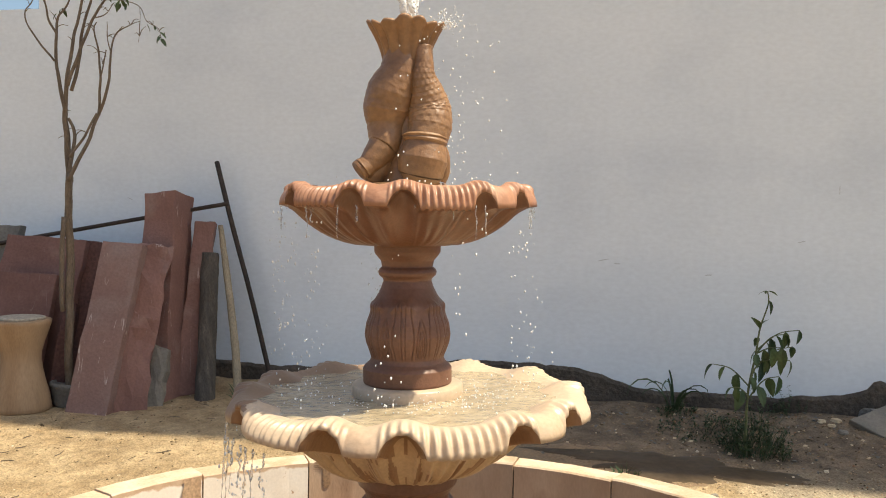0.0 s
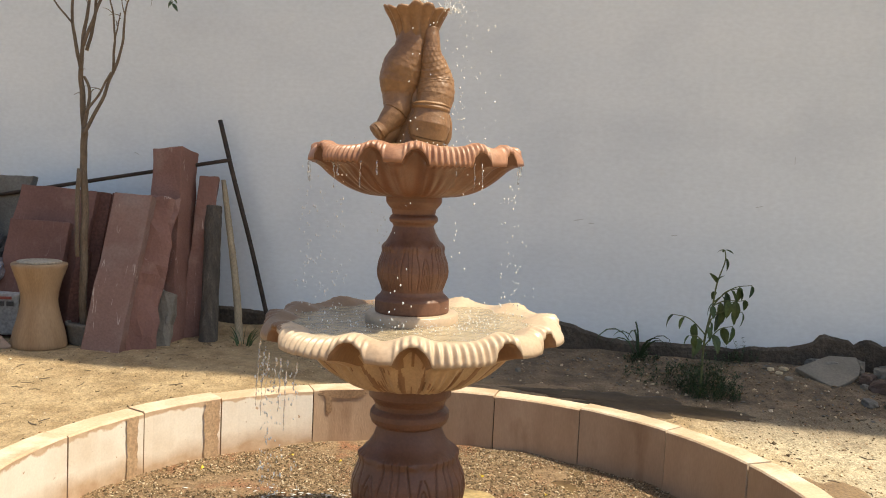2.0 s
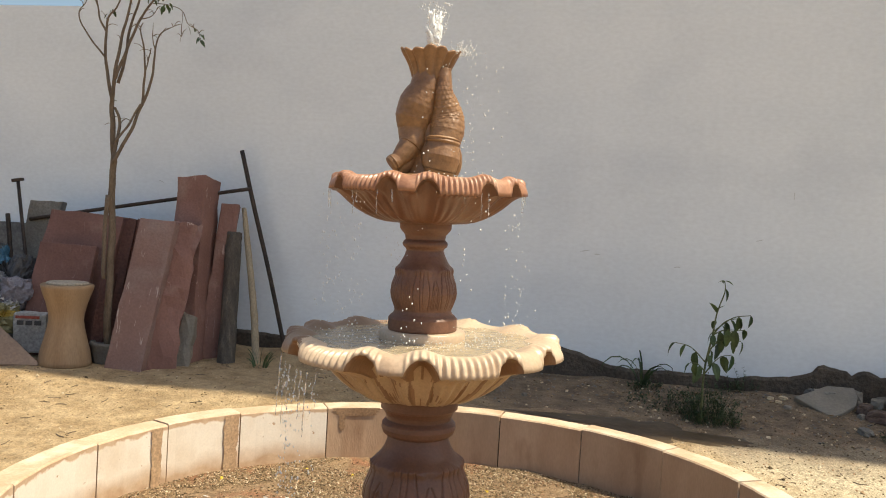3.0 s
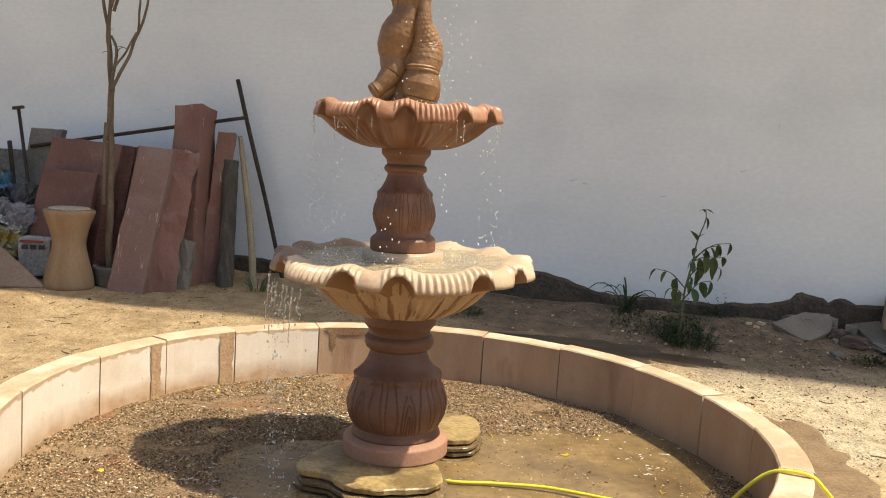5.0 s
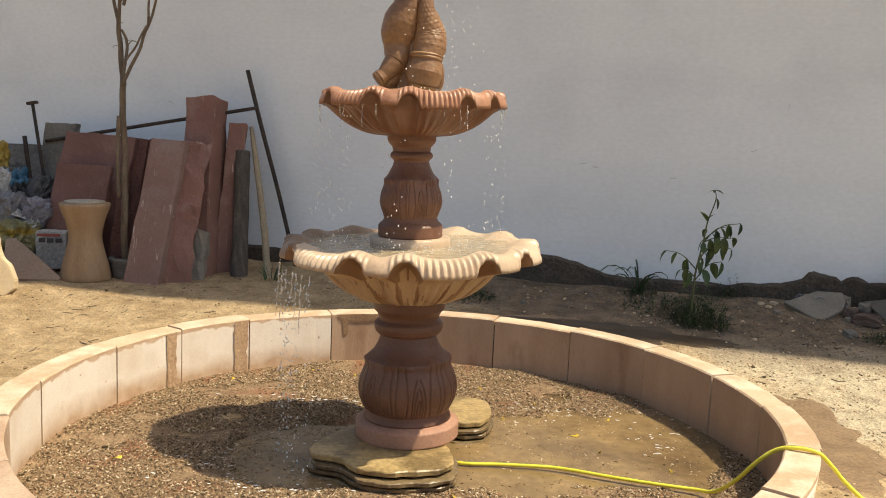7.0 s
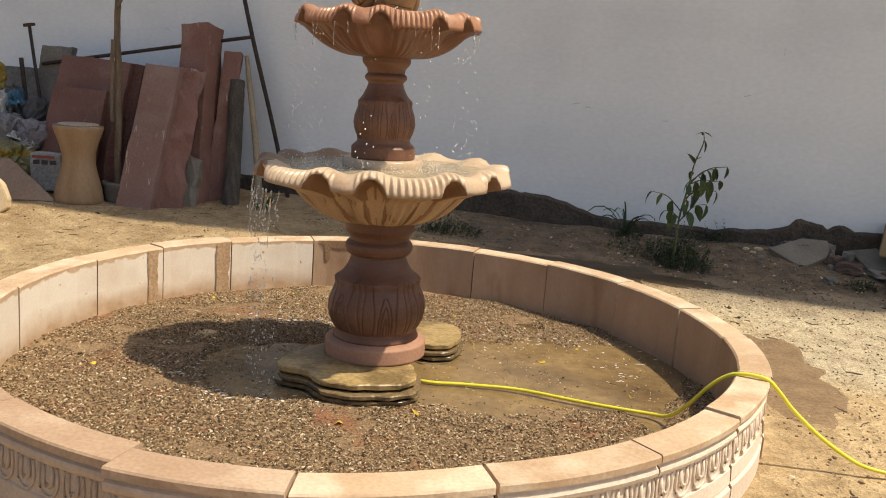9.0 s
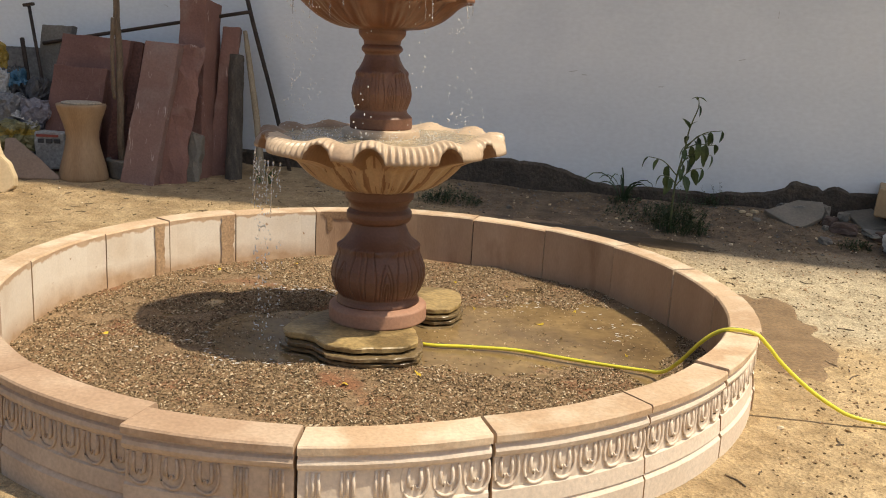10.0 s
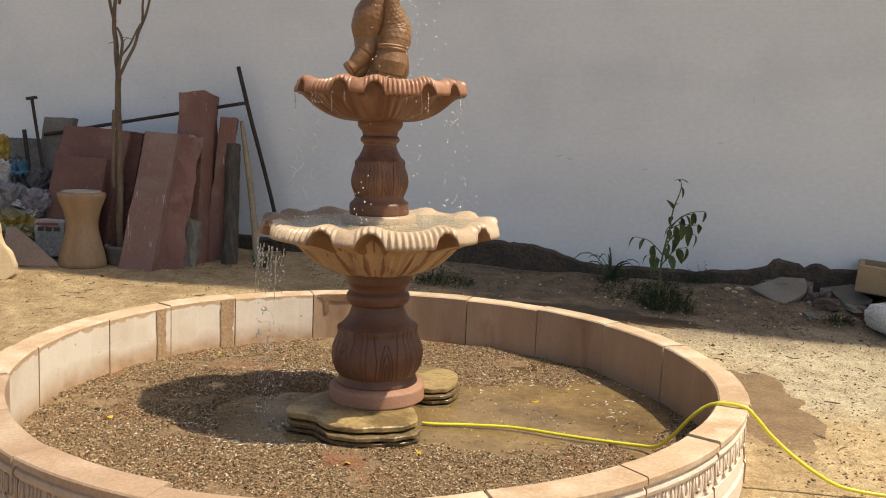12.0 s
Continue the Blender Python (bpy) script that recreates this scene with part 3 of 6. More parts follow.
OUTER = [(R_OUT - 0.004, RIM), (R_OUT, RIM - 0.005), (R_OUT, RIM - 0.022), (R_OUT - 0.006, RIM - 0.025), (R_OUT - 0.013, RIM - 0.028), (R_OUT - 0.012, RIM - 0.033), (R_OUT - 0.005, RIM - 0.038),
         (R_OUT - 0.002, RIM - 0.047), (R_OUT - 0.005, RIM - 0.057), (R_OUT - 0.012, RIM - 0.064), (R_OUT - 0.016, RIM - 0.066), (R_OUT - 0.013, RIM - 0.148), (R_OUT - 0.008, RIM - 0.153),
         (R_OUT - 0.003, RIM - 0.196), (R_OUT - 0.008, RIM - 0.2), (R_OUT - 0.004, RIM - 0.205), (R_OUT + 0.002, RIM - 0.212), (R_OUT + 0.002, -0.07)]


def basin_segment(a0, a1, dr, dz):
    """One curved block: flat coping, roll moulding, recessed frieze, sloping foot."""
    loop = [(R_IN, -0.07), (R_IN, RIM - 0.006), (R_IN + 0.006, RIM)] + OUTER
    n = max(6, int((a1 - a0) / 1.6))
    bm = bmesh.new()
    cols = []
    for i in range(n + 1):
        a = radians(a0 + (a1 - a0) * i / n)
        col = []
        for r, z in loop:
            worn = 0.0015 * noise.noise((a * 30, r * 40, z * 40))
            rr = r + dr + worn + lerp_rows(STRAY, math.degrees(a))[0]
            col.append(bm.verts.new((rr * math.cos(a), rr * math.sin(a), z + dz * (z > 0.05) + worn)))
        cols.append(col)
    m = len(loop)
    for i in range(n):
        for j in range(m):
            f = bm.faces.new((cols[i][j], cols[i + 1][j], cols[i + 1][(j + 1) % m], cols[i][(j + 1) % m]))
            f.material_index = 1 if j >= 5 and j < m - 1 else 2 if j < 1 else 0
    bm.faces.new(list(reversed(cols[0])))
    bm.faces.new(cols[-1])
    bmesh.ops.recalc_face_normals(bm, faces=bm.faces[:])
    return bm


# how far the ring strays from a true round, by angle: blocks set a little out or in
STRAY = [(-200, 0.0), (-143, 0.004), (-126, 0.014), (-106.6, 0.008), (-106.4, 0.036), (-90, 0.016), (-71, -0.04), (-51, -0.045), (-34, -0.036), (-16, -0.008), (2, 0.0), (400, 0.0)]


def motif_geo():
    """An egg-shaped loop with a small forked tongue inside; x across, y out of the wall, z up."""
    loop = [(-0.029, 0, 0.039), (-0.0325, 0.002, 0.012), (-0.031, 0.003, -0.01), (-0.02, 0.004, -0.031), (0, 0.004, -0.038), (0.02, 0.004, -0.031), (0.031, 0.003, -0.01), (0.0325, 0.002, 0.012), (0.029, 0, 0.039)]
    v, f = tube_geo(smooth_path(loop, 3), 0.0042, 6)
    for x0, dx in ((-0.0135, -0.002), (0.0135, 0.002)):
        w, g = tube_geo([(x0, 0.001, 0.037), (x0 + dx, 0.003, 0.012), (x0 + dx * 0.5, 0.004, -0.006), (x0 * 0.5, 0.003, -0.013), (x0 * 0.2, 0.001, -0.004)], [0.004, 0.0055, 0.0055, 0.0045, 0.002], 6, base=len(v))
        v, f = v + w, f + g
    return v, f


def build_basin():
    basin = empty("fountain_basin", "round pink sandstone basin of carved curved blocks", "fountain basin", place=Matrix.Translation((CX, CY, 0)) @ Matrix.Diagonal((0.978, 1.012, 1, 1)))
    rnd = random.Random(4)
    me = None
    flute = None
    for i, a0 in enumerate(JOINTS):
        a1 = JOINTS[(i + 1) % len(JOINTS)]
        if a1 < a0:
            a1 += 360
        browned = a0 < -100 or a0 > 190        # left front blocks: silty coping, and their side's shade put into browner colours
        gap = 0.22 if a0 in (-90, -71, -51) else 0.12
        dr, dz = rnd.uniform(-0.005, 0.005) * (0.35 if 100 < a0 < 165 else 1), rnd.uniform(-0.004, 0.004)
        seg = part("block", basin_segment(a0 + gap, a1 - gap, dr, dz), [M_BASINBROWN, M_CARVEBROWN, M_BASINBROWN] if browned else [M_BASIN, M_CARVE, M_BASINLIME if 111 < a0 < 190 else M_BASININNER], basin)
        count = max(4, round((a1 - a0) / 3.2))
        for k in range(count):
            a = radians(a0 + (a1 - a0) * (k + 0.5) / count)
            fluted = a0 == -90 and k < 3 or a0 == -106.5 and 2 < k
            if me is None:
                v, f = motif_geo()
                first = mesh_of("carved_motif", v, f, M_CARVE, seg, True)
                me = first.data
                v, f = [], []
                for dx in (-0.014, 0, 0.014):
                    w, g = tube_geo([(dx, 0.001, 0.036), (dx, 0.003, 0), (dx, 0.001, -0.036)], 0.0045, 6, base=len(v))
                    v, f = v + w, f + g
                flute = bpy.data.meshes.new("carved_flutes")
                flute.from_pydata([tuple(p) for p in v], [], f)
                flute.materials.append(M_CARVE)
                flute.polygons.foreach_set("use_smooth", [True] * len(flute.polygons))
                shade_motifs = [me.copy(), flute.copy()]
                for q in shade_motifs:
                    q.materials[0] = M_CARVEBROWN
                ob = first
            else:
                ob = new("carved_motif", flute if fluted else me)
                ob.parent = seg
            ob.data = (shade_motifs if browned else (me, flute))[1 if fluted else 0]
            r = R_OUT - 0.0155 + dr + lerp_rows(STRAY, math.degrees(a))[0]
            ob.matrix_local = pose(r * math.cos(a), r * math.sin(a), RIM - 0.107 + dz, 0, 0, math.degrees(a) - 90)
    # dirt-filled bed joint behind the open gaps
    ring = [(R_IN + 0.045, 0.0), (R_IN + 0.045, RIM - 0.03), (R_OUT - 0.1, RIM - 0.03), (R_OUT - 0.1, 0.0)]
    bm = bmesh.new()
    cols = [[bm.verts.new((r * math.cos(a), r * math.sin(a), z)) for r, z in ring] for a in [2 * math.pi * k / 96 for k in range(96)]]
    for k in range(96):
        for j in range(4):
            bm.faces.new((cols[k][j], cols[(k + 1) % 96][j], cols[(k + 1) % 96][(j + 1) % 4], cols[k][(j + 1) % 4]))
    bmesh.ops.recalc_face_normals(bm, faces=bm.faces[:])
    part("mortar", bm, M_JOINT, basin, "dark dirt packed in the open joints")
    # dark runs where water has splashed over the coping on the inside
    for a, w, h in ((148.2, 1.2, 0.26), (131.8, 1.6, 0.26), (105.0, 5.0, 0.03), (107.9, 0.7, 0.1)):
        bm = bmesh.new()
        n, k = 6, 16
        rows = []
        for q in range(k + 1):
            z = RIM - 0.005 - min(h, RIM - 0.02) * q / k
            lo = a - w * (1 + 0.3 * noise.noise((q * 0.45, a, 0)) - 0.15 * q / k)
            hi = a + w * (1 + 0.3 * noise.noise((q * 0.45, a, 5)) - 0.15 * q / k)
            rr = R_IN - 0.0045
            rows.append([bm.verts.new((rr * math.cos(radians(lo + (hi - lo) * i / n)), rr * math.sin(radians(lo + (hi - lo) * i / n)), z - 0.01 * math.sin(math.pi * i / n) * (q == k))) for i in range(n + 1)])
        for q in range(k):
            for i in range(n):
                bm.faces.new((rows[q][i], rows[q + 1][i], rows[q + 1][i + 1], rows[q][i + 1]))
        part("water_stain", bm, M_DRIP if a < 110 else M_WETSTAIN, basin, "dark wet run down the inner face")
    return basin


build_basin()


def bed_z(x, y):
    """Gravel bed: proud at the front and left and along the back, sunk where the water stands."""
    u, v = x - CX, y - CY
    d = math.hypot(u, v)
    low = smoothstep(0.75, 0.1, math.hypot((u - 0.45) / 1.25, (v - 0.15) / 0.85)) * 0.9 + smoothstep(0.55, 0.3, math.hypot((u + 0.28) / 0.9, (v + 0.02) / 0.7)) * 0.75 + smoothstep(0.45, 0.05, math.hypot((u - 1.05) / 0.8, (v - 0.35) / 1.6)) * 0.7
    n = 0.014 * noise.noise((x * 2.6, y * 2.6, 11)) + 0.009 * noise.noise((x * 8, y * 8, 12))
    return 0.016 + n - 0.034 * min(1.0, low) + 0.01 * smoothstep(1.0, 1.33, d) * (v < 0.3)


def build_bed():
    verts, faces = [], []
    seg, rings = 150, 62
    for i in range(1, rings + 1):
        r = (R_IN + 0.02) * i / rings
        for k in range(seg):
            a = 2 * math.pi * k / seg
            x, y = CX + r * math.cos(a), CY + r * math.sin(a)
            verts.append((x, y, bed_z(x, y) - 0.003))
    for i in range(rings - 1):
        for k in range(seg):
            p, q = i * seg + k, i * seg + (k + 1) % seg
            faces.append((p, q, q + seg, p + seg))
    faces.append(tuple(range(seg)))
    tagged(mesh_of("basin_bed", verts, faces, M_BED, smooth=True), "reddish mud and grit in the basin", "gravel bed", kind="structure")
    v2 = []
    f2 = []
    for i in range(0, 41):
        r = (R_IN + 0.01) * i / 40
        for k in range(96):
            a = 2 * math.pi * k / 96
            v2.append((CX + r * math.cos(a), CY + r * math.sin(a), 0.004 + 0.0008 * noise.noise((r * math.cos(a) * 14, r * math.sin(a) * 14, 4))))
    for i in range(40):
        for k in range(96):
            p, q = i * 96 + k, i * 96 + (k + 1) % 96
            f2.append((p, q, q + 96, p + 96))
    tagged(mesh_of("basin_water", v2, f2, M_POOL, smooth=True), "shallow brown water standing in the basin", "water", kind="structure")
    rnd = random.Random(11)
    pv, pf = [], []
    octa = [(1, 0, 0), (0, 1, 0), (-1, 0, 0), (0, -1, 0), (0.3, 0.2, 0.8), (-0.2, 0.1, -0.7)]
    fa = [(0, 1, 4), (1, 2, 4), (2, 3, 4), (3, 0, 4), (1, 0, 5), (2, 1, 5), (3, 2, 5), (0, 3, 5)]
    made = 0
    while made < 105000:
        r, a = (R_IN - 0.01) * math.sqrt(rnd.random()), rnd.uniform(0, 2 * math.pi)
        x, y = CX + r * math.cos(a), CY + r * math.sin(a)
        z = bed_z(x, y)
        made += 1
        if noise.noise((x * 3.3, y * 3.3, 21)) + 0.5 * noise.noise((x * 9, y * 9, 5)) > 0.3 and rnd.random() < 0.88:
            continue
        if z < 0.003:
            if rnd.random() > (0.6 if x < -0.1 else 0.15):
                continue
            z = rnd.uniform(0.0, 0.004)
        s = rnd.uniform(0.0019, 0.0050) * (1.5 if rnd.random() < 0.06 else 1)
        rot = Euler((rnd.uniform(-0.6, 0.6), rnd.uniform(-0.6, 0.6), rnd.uniform(0, 6.28))).to_matrix()
        sx, sy, sz = s * rnd.uniform(0.9, 1.9), s * rnd.uniform(0.5, 1.0), s * rnd.uniform(0.5, 0.9)
        b = len(pv)
        c = Vector((x, y, z + s * 0.2))
        for p in octa:
            pv.append(c + rot @ Vector((p[0] * sx, p[1] * sy, p[2] * sz)))
        pf += [tuple(b + k for k in t) for t in fa]
    tagged(mesh_of("gravel", pv, pf, M_PEBBLE), "loose mixed brown and grey gravel in the basin", "gravel", kind="stuff")


build_bed()


# ---------------------------------------------------------------- the fountain
fountain = empty("tiered_fountain", "two-tiered carved sandstone garden fountain running with water", "fountain", place=pose(FX, FY, 0, 0, -1.2, 0))


def pedestal(rows, leaf_lo, leaf_hi, leaves, tip, seg=560, phase=0.0):
    """A turned baluster whose belly is carved with overlapping pointed leaves. rows: (z, r). Leaves run from leaf_lo up to curled tips at leaf_hi."""
    zs = sorted(set([z for z, r in rows] + list(np.linspace(rows[0][0], rows[-1][0], 90))))
    prof = [(lerp_rows(rows, z)[0], z) for z in zs]

    def shape(i, a, r, z):
        if leaf_lo < z < leaf_hi + 0.02:
            u = (z - leaf_lo) / (leaf_hi - leaf_lo)
            ph = (a / (2 * math.pi) * leaves + phase) % 1.0 - 0.5          # -0.5 .. 0.5 across a leaf
            ends = smoothstep(0, 0.12, u)
            width = 0.5 * (1 - smoothstep(0.82, 1.08, u) * 0.7)
            inside = smoothstep(width, width - 0.14, abs(ph))
            r += tip * 0.3 * math.cos(math.pi * ph) * ends * smoothstep(1.08, 0.95, u)
            r += tip * 1.05 * (0.5 + 0.5 * inside) * math.exp(-((u - 0.93) / 0.085) ** 2)
            # a double vein down the middle, parting a little towards the top
            for c in (0.04 + 0.03 * u, -0.04 - 0.03 * u):
                r -= tip * 0.42 * math.exp(-((ph - c) / 0.016) ** 2) * ends * smoothstep(1.02, 0.9, u)
            # S-shaped edge of the leaf on both sides
            c = 0.25 + 0.035 * math.sin(2 * math.pi * (u * 0.9 - 0.1))
            r -= tip * 0.5 * math.exp(-((abs(ph) - c) / 0.017) ** 2) * ends * smoothstep(1.0, 0.86, u)
            # flame-shaped grooves nested on the seam between two leaves
            e = 0.5 - abs(ph)
            for wd, top in ((0.04, 0.38), (0.09, 0.56), (0.145, 0.72)):
                if u < top:
                    c = wd * (1 - (u / top) ** 2.2) ** 0.6
                    r -= tip * 0.5 * math.exp(-((e - c) / 0.015) ** 2) * ends
        return r, z

    return lathe(prof, seg, shape)


LOWER = [(0.154, 0.02), (0.1545, 0.163), (0.162, 0.161), (0.172, 0.157), (0.186, 0.154), (0.20, 0.163), (0.23, 0.176), (0.265, 0.182), (0.30, 0.178), (0.335, 0.164),
         (0.36, 0.153), (0.38, 0.147), (0.40, 0.132), (0.43, 0.114), (0.455, 0.105), (0.466, 0.102), (0.47, 0.112), (0.478, 0.121), (0.495, 0.127), (0.51, 0.125), (0.52, 0.117), (0.524, 0.110), (0.54, 0.113), (0.556, 0.124), (0.562, 0.131), (0.60, 0.133), (0.601, 0.02)]
UPPER = [(0.826, 0.02), (0.8265, 0.112), (0.828, 0.115), (0.832, 0.117), (0.868, 0.117), (0.876, 0.111), (0.885, 0.1), (0.895, 0.096), (0.91, 0.1), (0.935, 0.109), (0.955, 0.112), (0.985, 0.108),
         (1.02, 0.095), (1.05, 0.084), (1.08, 0.069), (1.098, 0.063), (1.104, 0.066), (1.112, 0.075), (1.12, 0.077), (1.128, 0.074), (1.134, 0.067), (1.15, 0.07), (1.165, 0.083), (1.172, 0.087), (1.205, 0.089), (1.206, 0.02)]
v, f = lathe([(0.02, 0.085), (0.188, 0.085), (0.192, 0.088), (0.192, 0.092), (0.1925, 0.134), (0.192, 0.138), (0.1895, 0.1415), (0.186, 0.1435), (0.182, 0.145), (0.15, 0.159), (0.02, 0.1595)], 72)
mesh_of("pedestal_foot", v, f, M_FOOT, fountain, True, "plain round pink sandstone foot")
v, f = pedestal(LOWER, 0.18, 0.395, 6, 0.0115, phase=0.217)
mesh_of("lower_pedestal", v, f, M_PEDESTAL, fountain, True, "wet red sandstone baluster carved with leaves")
v, f = pedestal(UPPER, 0.895, 1.045, 7, 0.0075, phase=0.308)
mesh_of("upper_pedestal", v, f, M_PEDESTAL, fountain, True, "slender wet red sandstone baluster carved with leaves")

v, f = lathe([(0.02, 0.76), (0.142, 0.76), (0.147, 0.80), (0.1465, 0.822), (0.142, 0.827), (0.02, 0.8275)], 64)
mesh_of("pedestal_seat", v, f, M_LOWERBOWL, fountain, True, "round cream stone seat in the lower bowl")

# where the rim arches up, in degrees round the bowl (0 is +x, -90 faces the camera's side)
ARCHES = [-148, -110, -88, -52, -27, 5, 37, 67, 97, 127, 155, 180]
RIBBED = (212, 272, 5, 67, 127)       # lobes that are gadrooned right across; the others are smooth


def arch_wave(a):
    """How near an angle is to an arch of the rim: arch shape, soft nearness, degrees to the arch, and whether its lobe is ribbed."""
    d = math.degrees(a) % 360
    marks = sorted(x % 360 for x in ARCHES)
    ext = [marks[-1] - 360] + marks + [marks[0] + 360]
    for p, q in zip(ext, ext[1:]):
        if p <= d <= q:
            near = min(d - p, q - d)
            half = min(6.3, (q - p) * 0.3)
            return max(0.0, 1 - (near / half) ** 2) ** 0.62, math.exp(-(near / 7.5) ** 2), near, p % 360 in RIBBED
    return 0.0, 0.0, 15.0, False


def bowl(R, z_foot, r_foot, turn, z_mid, z_low, z_arch, z_crest, z_in, gad, ruffle, carve, seg=720):
    """A scalloped, fluted bowl: underside, turned-down wavy lip, crest, and hollow inside. Gives vertices, faces and the row kind and angle of each face."""
    prof = [("under", i / 9) for i in range(10)] + [("lip", i / 5) for i in range(1, 6)] + [("top", i / 10) for i in range(1, 11)] + [("in", i / 8) for i in range(1, 9)]
    angles = [2 * math.pi * k / seg for k in range(seg)]
    waves = [arch_wave(a) for a in angles]
    k = R / 0.478
    verts = []
    for kind, t in prof:
        for a, (edge, w, near, ribbed) in zip(angles, waves):
            lobe = smoothstep(3, 6.5, near) if ribbed else 0.0
            flank = smoothstep(7.5, 4.5, near) * 0.8
            rib = math.cos(near * 2 * math.pi / 3.0) * max(lobe, flank)
            lip_r = R * (1.0 - 0.04 * w + 0.015 * math.sin(3 * a + 1)) + 0.0035 * rib * k
            lip_z = z_low + (z_arch - z_low) * edge + 0.006 * math.sin(2 * a + 0.5) + 0.0028 * rib * lobe - (0.004 if ribbed else 0.0) * (1 - edge)
            rim_r = R * (0.875 - 0.02 * w)
            turn_r = R * turn * (1 - 0.05 * w)
            u_z = z_mid + 0.012 * w
            cz = z_crest + ruffle * w
            if kind == "under":
                r = r_foot + (turn_r - r_foot) * t ** 0.62
                z = z_foot + (u_z - z_foot) * (t ** gad)
                swell = math.sin(math.pi * min(1, t * 0.92)) ** 0.7
                r -= R * 0.022 * (w * 1.3 - 0.4) * swell
                r += 0.0075 * k * carve * math.cos(near * 2 * math.pi / 6.0) * lobe * swell
                r -= 0.006 * k * carve * math.exp(-((near - 8.0) / 1.1) ** 2) * swell
            elif kind == "lip":
                r = turn_r + (lip_r - turn_r) * t
                z = u_z + (lip_z - u_z) * t ** (1 - 0.6 * edge) + 0.005 * math.sin(math.pi * t)
                r += 0.0075 * k * carve * math.cos(near * 2 * math.pi / 6.0) * lobe * (1 - t)
            elif kind == "top":
                r = lip_r + (rim_r - lip_r) * (0.5 * (1 - math.cos(t * math.pi / 2)) + 0.5 * t) + 0.004 * k * math.sin(math.pi * t)
                z = lip_z + 0.006 + (cz - lip_z - 0.006) * math.sin(t * math.pi / 2)
                bump = 0.004 * k * rib * math.sin(math.pi * min(1, t * 1.05))
                r += bump
                z += bump * 0.8
            else:
                r = rim_r * (1 - t) + 0.02 * t
                z = cz + (z_in - cz) * math.sin(min(1, t * 2.0) * math.pi / 2)
            verts.append((r * math.cos(a), r * math.sin(a), z))
    n = len(prof)
    faces, where = [], []
    for i in range(n - 1):
        for q in range(seg):
            p, r = i * seg + q, i * seg + (q + 1) % seg
            faces.append((p, r, r + seg, p + seg))
            where.append((*prof[i + 1], q * 360 / seg, waves[q][2]))
    faces.append(tuple(reversed(range(seg))))
    faces.append(tuple((n - 1) * seg + q for q in range(seg)))
    where += [("under", 0, 0, 20), ("in", 1, 0, 20)]
    return verts, faces, where


def toned_bowl(name, shape, mats, label, seed, shade_arc):
    """A bowl of four stones' looks: rim, underside toned for shade, dark run-off and shaded hollows below the arches,
    and a stretch of rim with painted shade.
    """
    v, f, where = shape
    ob = mesh_of(name, v, f, mats[0], fountain, True, label)
    for m in mats[1:]:
        ob.data.materials.append(m)
    index = []
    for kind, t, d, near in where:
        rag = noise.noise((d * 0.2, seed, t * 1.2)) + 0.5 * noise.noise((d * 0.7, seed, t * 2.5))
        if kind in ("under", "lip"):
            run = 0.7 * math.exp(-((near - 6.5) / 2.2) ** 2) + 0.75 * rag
            # hollows under the arches take the dark tone whole, as painted shade
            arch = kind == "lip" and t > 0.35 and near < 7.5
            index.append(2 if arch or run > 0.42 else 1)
        else:
            # arc of rim under the upper bowl's shadow, that shade painted browner
            index.append(3 if shade_arc and shade_arc[0] < d + 9 * rag < shade_arc[1] else 0)
    ob.data.polygons.foreach_set("material_index", index)


toned_bowl("lower_bowl", bowl(0.478, 0.596, 0.128, 0.66, 0.702, 0.755, 0.804, 0.805, 0.765, 1.25, 0.019, 1.0), (M_LOWERBOWL, M_LOWERUNDER, M_LOWERDARK, M_LOWERSHADE), "cream sandstone shell bowl with scalloped wet rim", 3.0, (112, 213))
toned_bowl("upper_bowl", bowl(0.338, 1.188, 0.086, 0.84, 1.268, 1.290, 1.330, 1.338, 1.30, 1.4, 0.014, 0.55), (M_UPPERBOWL, M_UPPERDARK, M_UPPERDARK, M_UPPERDARK), "salmon sandstone shell bowl with scalloped wet rim", 8.0, None)


def bowl_surface(name, R, z, parent, seed):
    verts, faces = [], []
    seg, rings = 120, 40
    rnd = random.Random(seed)
    hits = [(rnd.uniform(-R, R), rnd.uniform(-R, R)) for _ in range(40)]
    for i in range(rings + 1):
        r = R * i / rings
        for k in range(seg):
            a = 2 * math.pi * k / seg
            x, y = r * math.cos(a), r * math.sin(a)
            h = 0.0025 * noise.noise((x * 22, y * 22, seed)) + 0.0015 * noise.noise((x * 60, y * 60, seed))
            for px, py in hits:
                d = math.hypot(x - px, y - py)
                if d < 0.05:
                    h += 0.0022 * math.cos(d * 420) * math.exp(-d * 60)
            verts.append((x, y, z + h))
    for i in range(rings):
        for k in range(seg):
            p, q = i * seg + k, i * seg + (k + 1) % seg
            faces.append((p, q, q + seg, p + seg))
    mesh_of(name, verts, faces, M_BOWLWATER, parent, True, "cloudy rippled water filling the bowl")


bowl_surface("bowl_water", 0.408, 0.798, fountain, 3)
bowl_surface("bowl_water", 0.285, 1.331, fountain, 5)


